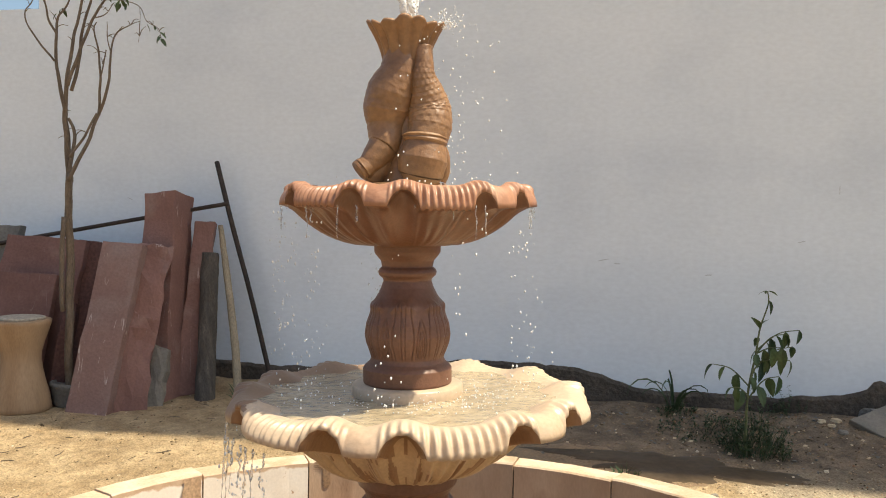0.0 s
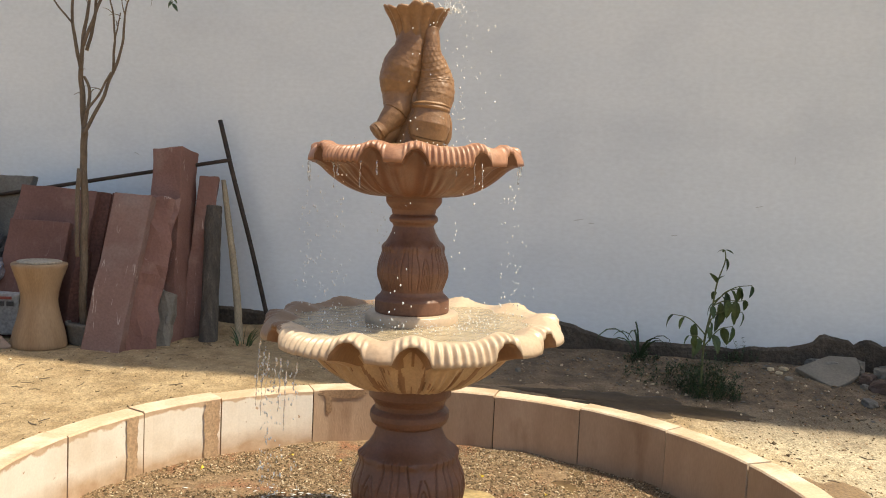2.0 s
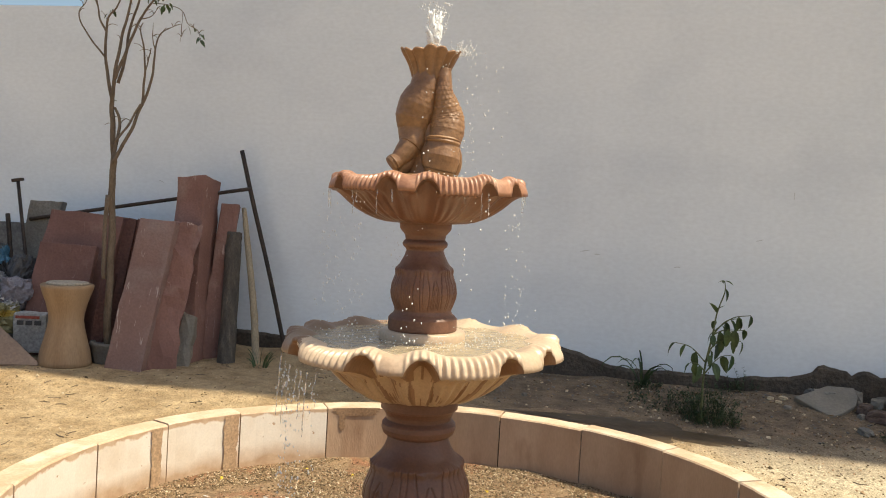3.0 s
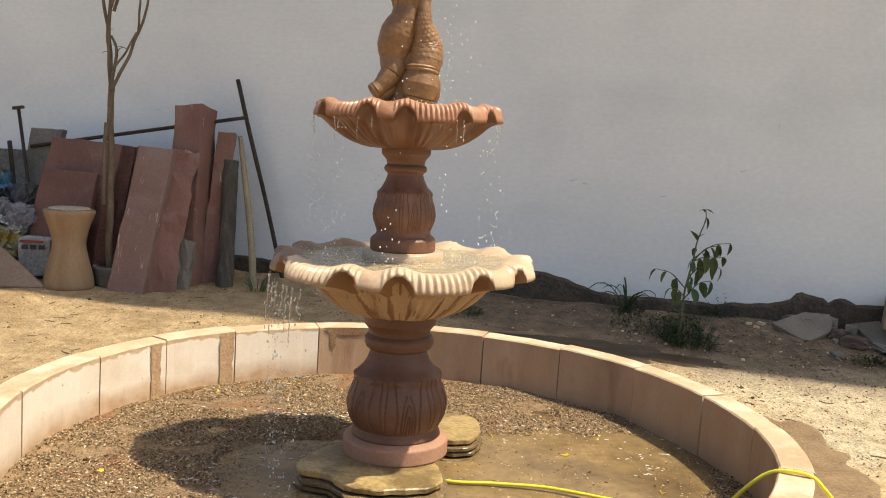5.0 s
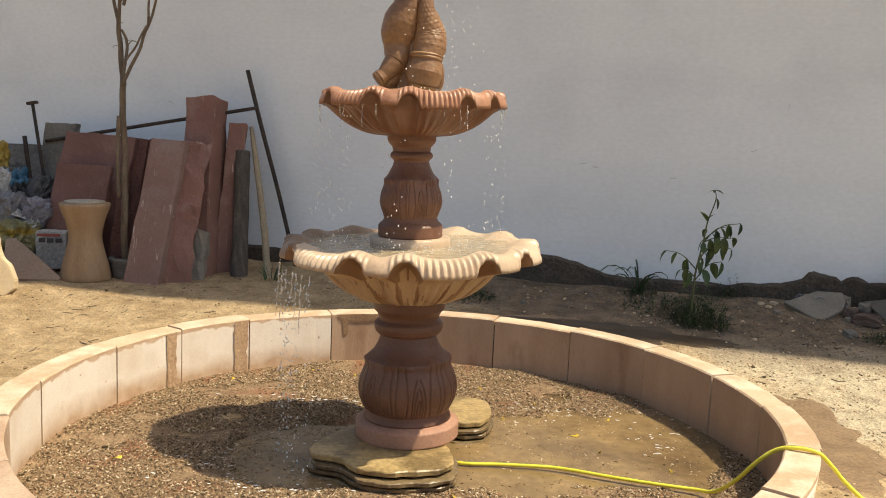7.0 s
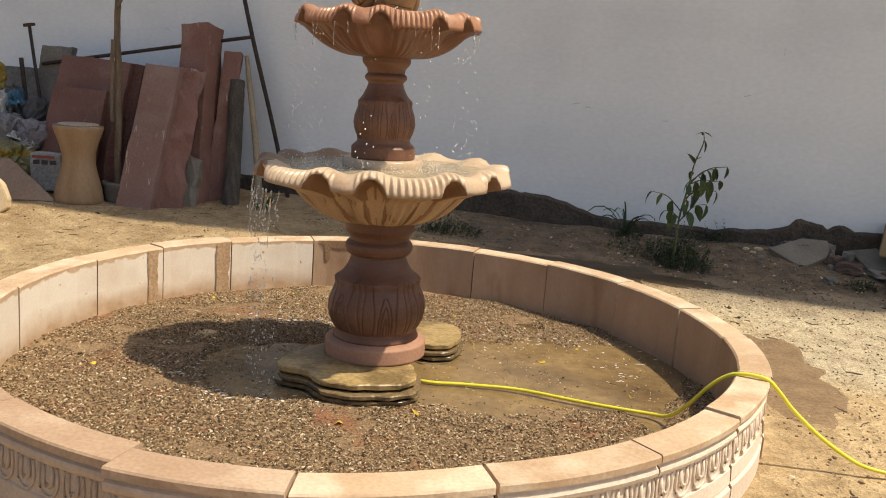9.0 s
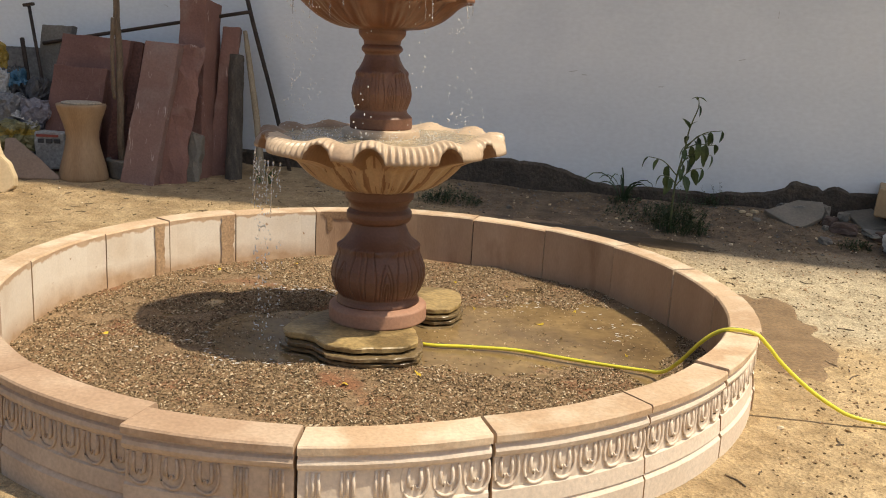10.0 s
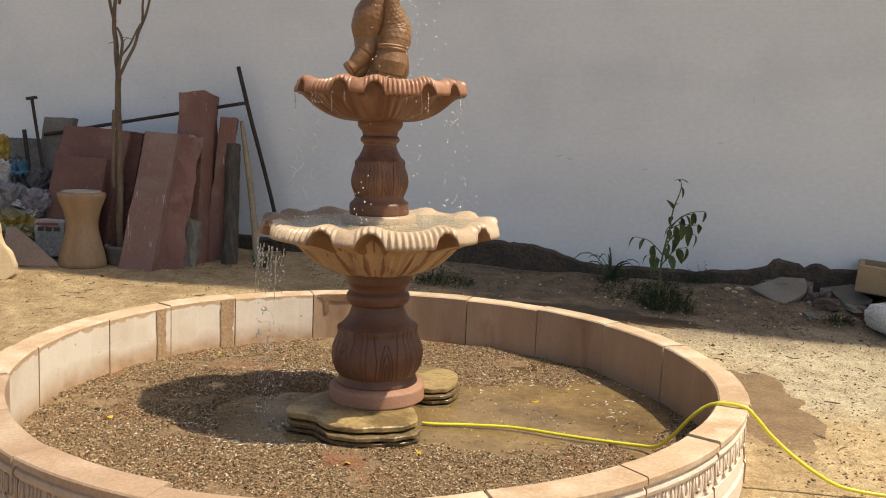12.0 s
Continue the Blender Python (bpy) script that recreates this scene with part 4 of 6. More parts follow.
def fish_finial():
    """Two plump fish standing on their heads, their bodies wound together and their tails spread into a fluted cup. One mesh."""
    V, F = [], []

    def body(path, radii, seg=64, scales=0.0):
        p = smooth_path(path, 20 if scales else 8)
        n = len(p)
        keys = [(i / (len(radii) - 1), r) for i, r in enumerate(radii)]
        rr = []
        for i in range(n):
            rr.append(lerp_rows(keys, i / (n - 1))[0])
        v, f = tube_geo(p, rr, seg, base=len(V))
        if scales:
            c = []
            for i in range(n):
                for k in range(seg):
                    q = v[i * seg + k]
                    # overlapping scales, each row set half a scale along from the last
                    row = i / 7.0
                    along = row % 1.0
                    across = (k * 16 / seg + 0.5 * (int(row) % 2)) % 1.0 - 0.5
                    s = scales * (1 - 0.75 * along) * max(0.0, 1 - (2 * across) ** 2) ** 0.5 * smoothstep(0.38, 0.43, i / n) * smoothstep(0.95, 0.78, i / n) + 0.001 * noise.noise(q * 60)
                    c.append(q + (q - p[i]).normalized() * s)
            v = c
        V.extend(v)
        F.extend(f)

    # the fish facing the camera's side on the right: round head low, body winding up to the left, then the tail
    body([(0.030, -0.045, 1.35), (0.036, -0.052, 1.372), (0.042, -0.05, 1.41), (0.05, -0.045, 1.455), (0.06, -0.035, 1.50), (0.058, -0.025, 1.545), (0.052, -0.034, 1.585), (0.044, -0.044, 1.62), (0.044, -0.044, 1.655), (0.042, -0.035, 1.70)],
         [0.036, 0.058, 0.066, 0.053, 0.056, 0.055, 0.043, 0.031, 0.025, 0.024], scales=0.0024)
    # collar behind its head
    body([(0.046, -0.0475, 1.452), (0.047, -0.047, 1.458), (0.0475, -0.0465, 1.463), (0.048, -0.046, 1.468), (0.0485, -0.0455, 1.474)], [0.054, 0.0595, 0.0565, 0.0595, 0.054])
    # lips and jaw
    body([(0.028, -0.065, 1.352), (0.045, -0.07, 1.353), (0.062, -0.058, 1.354)], [0.012, 0.015, 0.012], 12)
    # pectoral fin on its outer side
    body([(0.09, -0.05, 1.46), (0.1, -0.045, 1.42), (0.098, -0.042, 1.38), (0.09, -0.04, 1.355)], [0.006, 0.012, 0.014, 0.012], 10)
    # the second fish: snout out to the left, body bulging at the left and winding behind
    body([(-0.112, -0.05, 1.388), (-0.1, -0.046, 1.398), (-0.08, -0.035, 1.42), (-0.056, -0.02, 1.455), (-0.052, -0.005, 1.50), (-0.05, -0.005, 1.545), (-0.038, -0.012, 1.59), (-0.018, -0.014, 1.635), (-0.012, -0.01, 1.68), (-0.008, 0.0, 1.71)],
         [0.03, 0.027, 0.036, 0.046, 0.053, 0.066, 0.066, 0.056, 0.05, 0.046], scales=0.0012)
    body([(-0.122, -0.053, 1.381), (-0.117, -0.051, 1.385), (-0.11, -0.049, 1.39)], [0.027, 0.0285, 0.025], 20)
    body([(-0.09, -0.02, 1.352), (-0.08, -0.015, 1.38), (-0.06, -0.005, 1.42)], [0.02, 0.035, 0.04], 20)
    # a third behind, seen only as bulk between them
    body([(0.0, 0.05, 1.35), (0.005, 0.055, 1.42), (0.0, 0.05, 1.5), (0.005, 0.045, 1.56), (0.0, 0.03, 1.62), (0.0, 0.01, 1.70)], [0.05, 0.056, 0.052, 0.05, 0.042, 0.03], scales=0.002)
    body([(0.0, 0.0, 1.345), (0.0, 0.0, 1.42), (0.0, 0.0, 1.55), (0.0, 0.0, 1.66)], [0.07, 0.05, 0.03, 0.03])
    # round plinth
    v, fc = lathe([(0.02, 1.33), (0.105, 1.33), (0.108, 1.342), (0.1, 1.352), (0.02, 1.353)], 40)
    o = len(V)
    V.extend(Vector(p) for p in v)
    F.extend(tuple(i + o for i in q) for q in fc)
    # tail cup, fluted and flaring, hollow on top
    prof = [(0.052, 1.63), (0.058, 1.66), (0.063, 1.69), (0.07, 1.715), (0.082, 1.738), (0.094, 1.755), (0.098, 1.761), (0.095, 1.766), (0.082, 1.757), (0.06, 1.742), (0.02, 1.735)]

    def cup(i, a, r, z):
        k = smoothstep(0, 4, i)
        w = abs(math.sin(a * 7 + 0.4 * math.sin(a * 2)))
        r += (0.013 * w - 0.009) * k + 0.003 * math.sin(a * 2 + 0.7) * k
        return r, z + (0.006 * math.sin(a * 4 + 1) + 0.007 * w - 0.004) * smoothstep(3, 6, i)

    v, fc = lathe(prof, 144, cup)
    o = len(V)
    V.extend(Vector(p) + Vector((-0.004, 0, 0)) for p in v)
    F.extend(tuple(i + o for i in q) for q in fc)
    return V, F


v, f = fish_finial()
mesh_of("finial", v, f, M_FISH, fountain, True, "carved ochre stone finial of entwined fish, heads down")
v, f = lathe([(0.004, 1.73), (0.014, 1.73), (0.014, 1.765), (0.018, 1.768), (0.018, 1.778), (0.009, 1.782), (0.009, 1.796), (0.004, 1.797)], 24)
mesh_of("nozzle", v, f, M_NOZZLE, fountain, True, "green plastic jet nozzle")


def flagstone(bm_pts, z0, z1, name, mat, label, seed):
    """A flat irregular stone with a split edge, from an outline."""
    bm = bmesh.new()
    outline = smooth_path(bm_pts + [bm_pts[0]], 8)[:-1]
    c = sum(outline, Vector()) / len(outline)
    rows = []
    for k, (zz, s) in enumerate(((z0, 0.93), (z0 + (z1 - z0) * 0.2, 0.965), (z0 + (z1 - z0) * 0.3, 0.995), (z0 + (z1 - z0) * 0.85, 1.0), (z1, 0.985), (z1 + 0.0004, 0.5))):
        row = []
        for p in outline:
            q = c + (p - c) * (s + 0.05 * noise.noise((p.x * 20 + seed, p.y * 20, k * 0.15 + seed)) + 0.022 * noise.noise((p.x * 60 + seed, p.y * 60, k * 0.4)))
            row.append(bm.verts.new((q.x, q.y, zz + 0.002 * noise.noise((q.x * 20, q.y * 20, seed)))))
        rows.append(row)
    n = len(outline)
    for i in range(len(rows) - 1):
        for k in range(n):
            bm.faces.new((rows[i][k], rows[i][(k + 1) % n], rows[i + 1][(k + 1) % n], rows[i + 1][k]))
    bm.faces.new(rows[-1])
    bm.faces.new(list(reversed(rows[0])))
    bmesh.ops.recalc_face_normals(bm, faces=bm.faces[:])
    return tagged(part(name, bm, mat), label, "flagstone", "flagstones under the fountain")


def flag_stack(points, tops, seed, shift):
    rnd = random.Random(seed)
    for i, (z0, z1) in enumerate(tops):
        top = i == len(tops) - 1
        k = 1.0 + 0.022 * (len(tops) - 1 - i)
        dx, dy = rnd.uniform(-shift, shift), rnd.uniform(-shift, shift)
        cx = sum(p[0] for p in points) / len(points)
        cy = sum(p[1] for p in points) / len(points)
        pts = [Vector((cx + (x - cx) * k + dx, cy + (y - cy) * k + dy, 0)) for x, y in points]
        flagstone(pts, z0, z1, "flagstone", M_FLAG if top else M_FLAGDARK, "wet olive-brown flagstone under the fountain's foot" if top else "soaked dark flagstone in the stack under the fountain", seed + i)


flag_stack([(-0.40, 2.08), (-0.385, 1.99), (-0.28, 1.95), (-0.21, 1.87), (-0.10, 1.85), (0.07, 1.9), (0.105, 2.02), (0.06, 2.2), (-0.05, 2.36), (-0.24, 2.34)], [(-0.03, 0.009), (0.0125, 0.031), (0.0345, 0.055), (0.0585, 0.085)], 3, 0.014)
flag_stack([(0.02, 2.5), (0.1, 2.40), (0.2, 2.42), (0.245, 2.54), (0.22, 2.7), (0.09, 2.74), (-0.02, 2.66)], [(-0.03, 0.009), (0.0125, 0.031), (0.0345, 0.053), (0.0565, 0.08)], 31, 0.012)

# the hose: out of the basin's middle, over the coping, down to the earth
hose_path = smooth_path([(-0.02, 2.3, 0.012), (0.1, 2.16, 0.014), (0.28, 2.155, 0.016), (0.47, 2.14, 0.02), (0.66, 2.075, 0.022), (0.8, 2.035, 0.022), (0.93, 2.0, 0.024), (0.985, 1.95, 0.04), (1.02, 1.86, 0.115), (1.065, 1.81, 0.2), (1.11, 1.79, 0.25), (1.155, 1.765, 0.274), (1.225, 1.738, 0.273),
                         (1.27, 1.73, 0.236), (1.32, 1.727, 0.182), (1.41, 1.722, 0.106), (1.5, 1.717, 0.048), (1.58, 1.712, 0.014), (1.72, 1.70, -0.002), (1.95, 1.66, -0.005), (2.4, 1.5, -0.006), (2.9, 1.2, -0.006)], 8)
hose = empty("garden_hose", "bright yellow plastic hose lying over the basin's rim", "hose")
v, f = tube_geo(hose_path, 0.007, 12)
mesh_of("tube", v, f, M_HOSE, hose, True)
v, f = tube_geo([p + Vector((0, 0, 0.0069)) for p in hose_path], 0.001, 6)
mesh_of("stripe", v, f, M_CLOTHS["green"], hose, True, "thin green line along the hose")


def leaf_litter():
    rnd = random.Random(8)
    for x, y, s in ((-1.093, 2.021, 0.02), (-0.125, 1.673, 0.022), (0.11, 1.84, 0.02), (0.58, 2.53, 0.024), (0.66, 2.36, 0.014), (0.3, 2.7, 0.012), (0.45, 2.9, 0.014), (0.75, 2.75, 0.012), (-0.95, 3.02, 0.016), (-0.4, 3.18, 0.012), (0.2, 3.05, 0.012), (-0.62, 3.25, 0.014), (0.9, 2.2, 0.012)):
        bm = bmesh.new()
        ring = []
        for k in range(12):
            a = 2 * math.pi * k / 12
            r = s * (0.55 + 0.45 * abs(math.cos(a))) * rnd.uniform(0.8, 1.1)
            ring.append((r * math.cos(a), r * 0.6 * math.sin(a), 0.004 * math.sin(a * 2) + 0.003 * math.cos(a)))
        top = [bm.verts.new((x0, y0, z0 + 0.001)) for x0, y0, z0 in ring]
        mid = bm.verts.new((0, 0, 0.003))
        for k in range(12):
            bm.faces.new((mid, top[k], top[(k + 1) % 12]))
        ob = part("fallen_leaf", bm, M_YELLOWLEAF)
        ob.matrix_world = pose(x, y, max(bed_z(x, y) + 0.004, 0.006), rnd.uniform(-12, 12), rnd.uniform(-12, 12), rnd.uniform(0, 360))
        tagged(ob, "small fallen yellow leaf on wet gravel", "leaf", "fallen leaves")


leaf_litter()


# ---------------------------------------------------------------- things along the wall
def stand(name, bottom, top, width, thick, mat, label, category, group="", side=(1, 0, 0), rough=0.006, cuts=(5, 2, 14), seed=0.0, freq=6):
    """A stone or board leaning from bottom to top."""
    ln = (Vector(top) - Vector(bottom)).length
    ob = part(name, box_bm((width, thick, ln), cuts, rough * 1.4, freq, seed, 0.007), mat)
    ob.matrix_world = between(bottom, top, side)
    return tagged(ob, label, category, group)


G = "stones leaning on the wall"
# tall slab with its narrow side turned to the right, and the ones behind it
stand("stone_slab", (-1.79, 5.24, 0.06), (-1.80, 5.44, 1.355), 0.21, 0.22, M_REDSLAB, "tall thick red sandstone block leaning on the wall", "stone slab", G, (1, -0.25, 0), 0.011, seed=1)
stand("stone_slab", (-1.65, 5.36, 0.06), (-1.59, 5.5, 1.19), 0.13, 0.16, M_REDSLAB, "narrow red sandstone block leaning behind the tall slab", "stone slab", G, (1, 0.2, 0), 0.011, seed=2)
stand("stone_slab", (-2.055, 4.83, 0.06), (-1.965, 5.15, 1.05), 0.245, 0.09, M_PALERED, "dusty light red sandstone slab with scratches, leaning", "stone slab", G, (1, -0.08, 0), 0.005, seed=3)
stand("stone_slab", (-1.89, 4.92, 0.06), (-1.83, 5.22, 1.03), 0.2, 0.10, M_REDSLAB, "rough-edged red sandstone slab behind the scratched one", "stone slab", G, (1, 0.5, 0), 0.03, seed=4)
stand("stone_slab", (-2.70, 5.22, 0.05), (-2.60, 5.52, 1.06), 0.55, 0.07, M_DEEPRED, "wide dark red sandstone slab leaning on the wall", "stone slab", G, (1, -0.12, -0.02), 0.008, seed=5)
stand("stone_slab", (-2.69, 5.08, 0.05), (-2.64, 5.32, 0.85), 0.41, 0.05, M_DEEPRED, "square deep red sandstone slab leaning before the wide one", "stone slab", G, (1, -0.08, 0), 0.007, seed=6)
stand("stone_slab", (-2.40, 5.26, 0.05), (-2.33, 5.53, 1.045), 0.15, 0.06, M_DARKRED, "narrow dark maroon stone strip leaning on the wall", "stone slab", G, (1, 0.1, 0), 0.006, seed=7)
stand("stone_slab", (-2.26, 5.3, 0.05), (-2.195, 5.56, 1.04), 0.13, 0.06, M_DARKRED, "dark maroon stone strip behind the slabs", "stone slab", G, (1, 0.1, 0), 0.006, seed=8)
stand("stone_slab", (-2.33, 5.0, 0.05), (-2.31, 5.2, 0.68), 0.085, 0.06, M_DARKRED, "short dark stone strip beside the tree", "stone slab", G, (1, 0, 0), 0.006, seed=9)
stand("ochre_stone", (-1.745, 5.02, 0.06), (-1.735, 5.14, 0.44), 0.1, 0.06, M_PALESTONE, "small grey-brown broken stone wedged behind the slabs", "stone", G, (1, 0, 0), 0.02, (4, 2, 6), 33, 9)
stand("grey_stone", (-2.98, 5.45, 0.05), (-2.96, 5.66, 1.13), 0.23, 0.10, M_GREYSTONE, "grey rough stone slab leaning on the wall", "stone slab", G, (1, 0, 0), 0.014, seed=10)


def log(name, path, radii, mat, label, category, seg=14, wobble=0.004):
    p = smooth_path(path, 8)
    keys = [(i / (len(radii) - 1), r) for i, r in enumerate(radii)]
    rr = [lerp_rows(keys, i / (len(p) - 1))[0] + wobble * noise.noise((i * 0.6, radii[0] * 90, 0)) for i in range(len(p))]
    v, f = tube_geo(p, rr, seg)
    v = [q + wob(q, 18, wobble) for q in v]
    return tagged(mesh_of(name, v, f, mat, None, True), label, category)


log("log", [(-1.5, 5.2, 0.04), (-1.515, 5.3, 0.4), (-1.53, 5.38, 0.75), (-1.545, 5.44, 0.99)], [0.062, 0.058, 0.056, 0.058], M_LOG, "weathered dark grey log leaning on the wall", "log")
log("bamboo_pole", [(-1.29, 5.22, 0.05), (-1.35, 5.33, 0.45), (-1.43, 5.43, 0.85), (-1.495, 5.5, 1.17)], [0.026, 0.024, 0.022, 0.016], M_BAMBOO, "dry grey-brown bamboo pole leaning on the wall", "pole", 10, 0.002)
log("iron_pipe", [(-1.135, 5.47, 0.13), (-1.29, 5.51, 0.7), (-1.435, 5.55, 1.18), (-1.56, 5.63, 1.58)], [0.016, 0.016, 0.016, 0.016], M_IRON, "long rusty black iron pipe leaning on the wall", "pipe", 10, 0.0005)
log("iron_bar", [(-3.05, 5.57, 1.0), (-2.2, 5.52, 1.165), (-1.44, 5.47, 1.31)], [0.013, 0.013, 0.013], M_IRON, "dark iron bar lying aslant against stones", "iron bar", 10, 0.0005)
tee = empty("iron_stake", "rusty iron stake with a flat head", "stake", place=Matrix.Translation((-2.95, 5.5, 0.3)))
v, f = tube_geo([(0.03, -0.1, -0.22), (-0.07, -0.02, 0.4), (-0.2, 0.08, 0.97)], 0.012, 10)
mesh_of("shaft", v, f, M_IRON, tee, True)
hd = part("head", box_bm((0.075, 0.04, 0.022), (3, 1, 1), 0.002, 20, 2, 0.003), M_IRON, tee)
hd.matrix_local = pose(-0.2, 0.08, 0.965, 0, -12, 0)
log("iron_bar", [(-3.04, 5.38, 0.1), (-3.12, 5.48, 0.6), (-3.2, 5.55, 1.03)], [0.016, 0.016, 0.016], M_IRON, "short dark iron bar leaning on the wall", "iron bar", 10, 0.0005)


def stool():
    st = empty("stone_stool", "hourglass-shaped honey-coloured stone stool on the earth", "stool", place=pose(-2.44, 4.84, ground_z(-2.44, 4.84) - 0.005, 0, 0, 20))
    prof = [(0.02, 0), (0.158, 0), (0.163, 0.006), (0.161, 0.03), (0.15, 0.09), (0.129, 0.17), (0.112, 0.24), (0.105, 0.285), (0.108, 0.33), (0.127, 0.40), (0.148, 0.46), (0.158, 0.49), (0.162, 0.508), (0.157, 0.516), (0.02, 0.517)]
    v, f = lathe(prof, 56, lambda i, a, r, z: (r + 0.0015 * noise.noise((math.cos(a) * 2, math.sin(a) * 2, z * 9)), z))
    mesh_of("body", v, f, M_STOOL, st, True)
    v, f = lathe([(0.02, 0.515), (0.125, 0.515), (0.13, 0.52), (0.128, 0.527), (0.12, 0.53), (0.02, 0.531)], 48)
    mesh_of("seat", v, f, M_STOOLTOP, st, True, "pale round raised seat disc")


stool()


def crumple(name, size, place, mat, label, category="plastic sack", seed=0.0, amt=0.5, group="sacks heaped by the wall", panels=()):
    """A slumped, creased sack. panels: (material, low, high) bands of print round it."""
    bm = bmesh.new()
    bmesh.ops.create_icosphere(bm, subdivisions=4, radius=1.0)
    for v in bm.verts:
        d = v.co.normalized()
        boxy = 1 / max(abs(d.x), abs(d.y), abs(d.z)) ** 0.55
        e = d + noise.noise_vector(d * 1.4 + Vector((seed, 1, 0))) * 0.5
        ridge = abs(noise.noise(e * 1.5 + Vector((seed, 0, 0)))) * 1.2 + abs(noise.noise(Vector((e.x * 4, e.y * 4, e.z * 1.2)) + Vector((seed, 3, 0)))) * 0.4 + abs(noise.noise(e * 7 + Vector((seed, 5, 0)))) * 0.07
        v.co = d * boxy * (1 - amt * ridge)
        v.co.z = max(v.co.z, -0.85)
    mats = [mat] + [p[0] for p in panels]
    for fc in bm.faces:
        z = fc.calc_center_median().z
        for i, (_, lo, hi) in enumerate(panels):
            if lo < z + 0.15 * noise.noise(fc.calc_center_median() * 3) < hi:
                fc.material_index = i + 1
    for v in bm.verts:
        v.co = Vector((v.co.x * size[0] / 2, v.co.y * size[1] / 2, (v.co.z + 0.85) * size[2] / 1.8))
    ob = part(name, bm, mats, smooth=False)
    ob.matrix_world = place
    return tagged(ob, label, category, group)


C = M_CLOTHS
crumple("sack", (0.34, 0.34, 0.24), pose(-3.03, 5.1, 0.24, 0, 0, 20), C["olive"], "olive and yellow plastic sack, slumped in the heap", seed=1, panels=((C["yellow"], 0.1, 0.4),))
crumple("sack", (0.5, 0.4, 0.24), pose(-3.05, 5.22, 0.05, 0, 0, -10), C["grey"], "grey plastic sack at the bottom of the heap", seed=12, amt=0.4)
crumple("sack", (0.42, 0.36, 0.3), pose(-3.45, 5.1, 0.04, 0, 0, 35), C["dark"], "dark plastic sack at the bottom of the heap", seed=13, amt=0.4)
crumple("sack", (0.26, 0.26, 0.24), pose(-3.13, 5.18, 0.42, 0, 0, -15), C["grey"], "crumpled grey plastic sack", seed=2, amt=0.42)
crumple("sack", (0.24, 0.22, 0.22), pose(-2.96, 5.2, 0.41, 8, 5, 30), C["violet"], "crumpled violet-grey sack on the heap", seed=3, amt=0.42)
crumple("sack", (0.2, 0.24, 0.28), pose(-3.13, 5.36, 0.57, 0, -14, 10), C["dark"], "dark plastic bag with a blue printed side", seed=4, amt=0.6, panels=((C["blue"], -0.05, 0.62),))
crumple("sack", (0.22, 0.2, 0.32), pose(-3.01, 5.3, 0.46, 0, 16, 40), C["dark"], "dark plastic bag sagging beside the stones", seed=5, amt=0.6)
crumple("sack", (0.19, 0.2, 0.27), pose(-3.26, 5.3, 0.55, 0, 12, 0), C["white"], "torn white plastic bag on the heap", seed=6, amt=0.42)
crumple("sack", (0.22, 0.2, 0.27), pose(-3.34, 5.38, 0.74, 0, 0, 0), C["yellow"], "crumpled yellow plastic bag on top of the heap", seed=7, amt=0.42)
crumple("sack", (0.42, 0.3, 0.56), pose(-3.52, 5.26, 0.32, 0, 6, 25), C["green"], "printed plastic sack with green, white and red panels", seed=8, amt=0.45, panels=((C["white"], 0.15, 0.42), (C["red"], -0.2, 0.02), (C["blue"], -0.6, -0.3)))
for x, y, z, rx, ry, rz, k in ((-3.0, 5.1, 0.5, 30, 20, 20, 0.12), (-2.93, 5.08, 0.44, 50, -30, 60, 0.11), (-3.24, 5.16, 0.62, 20, 60, 10, 0.12), (-2.9, 5.05, 0.36, 70, 10, -30, 0.1)):
    bm = bmesh.new()
    n = 7
    g = [[bm.verts.new((k * (i / n - 0.5), k * 0.7 * (q / n - 0.5), 0.02 * noise.noise((i * 0.9, q * 0.9, x * 9)) + 0.012 * noise.noise((i * 2.1, q * 2.1, y * 9)))) for i in range(n + 1)] for q in range(n + 1)]
    for q in range(n):
        for i in range(n):
            bm.faces.new((g[q][i], g[q][i + 1], g[q + 1][i + 1], g[q + 1][i]))
    ext = bmesh.ops.extrude_face_region(bm, geom=bm.faces[:])
    for v in ext["geom"]:
        if isinstance(v, bmesh.types.BMVert):
            v.co.z -= 0.002
    bmesh.ops.recalc_face_normals(bm, faces=bm.faces[:])
    ob = part("plastic_scrap", bm, C["white"])
    ob.matrix_world = pose(x, y, z, rx, ry, rz)
    tagged(ob, "creased scrap of pale plastic sheet on the heap", "plastic scrap", "sacks heaped by the wall")


def cement_bag():
    b = empty("paper_bag", "small white bag with printed red and grey panels", "bag", place=pose(-2.76, 5.06, 0.14, 0, 0, 8))
    part("body", box_bm((0.2, 0.12, 0.26), (6, 3, 7), 0.012, 9, 5, 0.012), C["white"], b)
    for x in (-0.055, 0.0, 0.055):
        p = part("printed_panel", box_bm((0.042, 0.004, 0.03), (1, 1, 1), 0, 1, 0, 0.001), C["dark"], b, "plain grey printed panel")
        p.matrix_local = pose(x, -0.071, 0.185)
    p = part("printed_band", box_bm((0.15, 0.005, 0.018), (1, 1, 1), 0, 1, 0, 0.001), C["red"], b, "plain red printed band")
    p.matrix_local = pose(-0.01, -0.071, 0.228)


cement_bag()


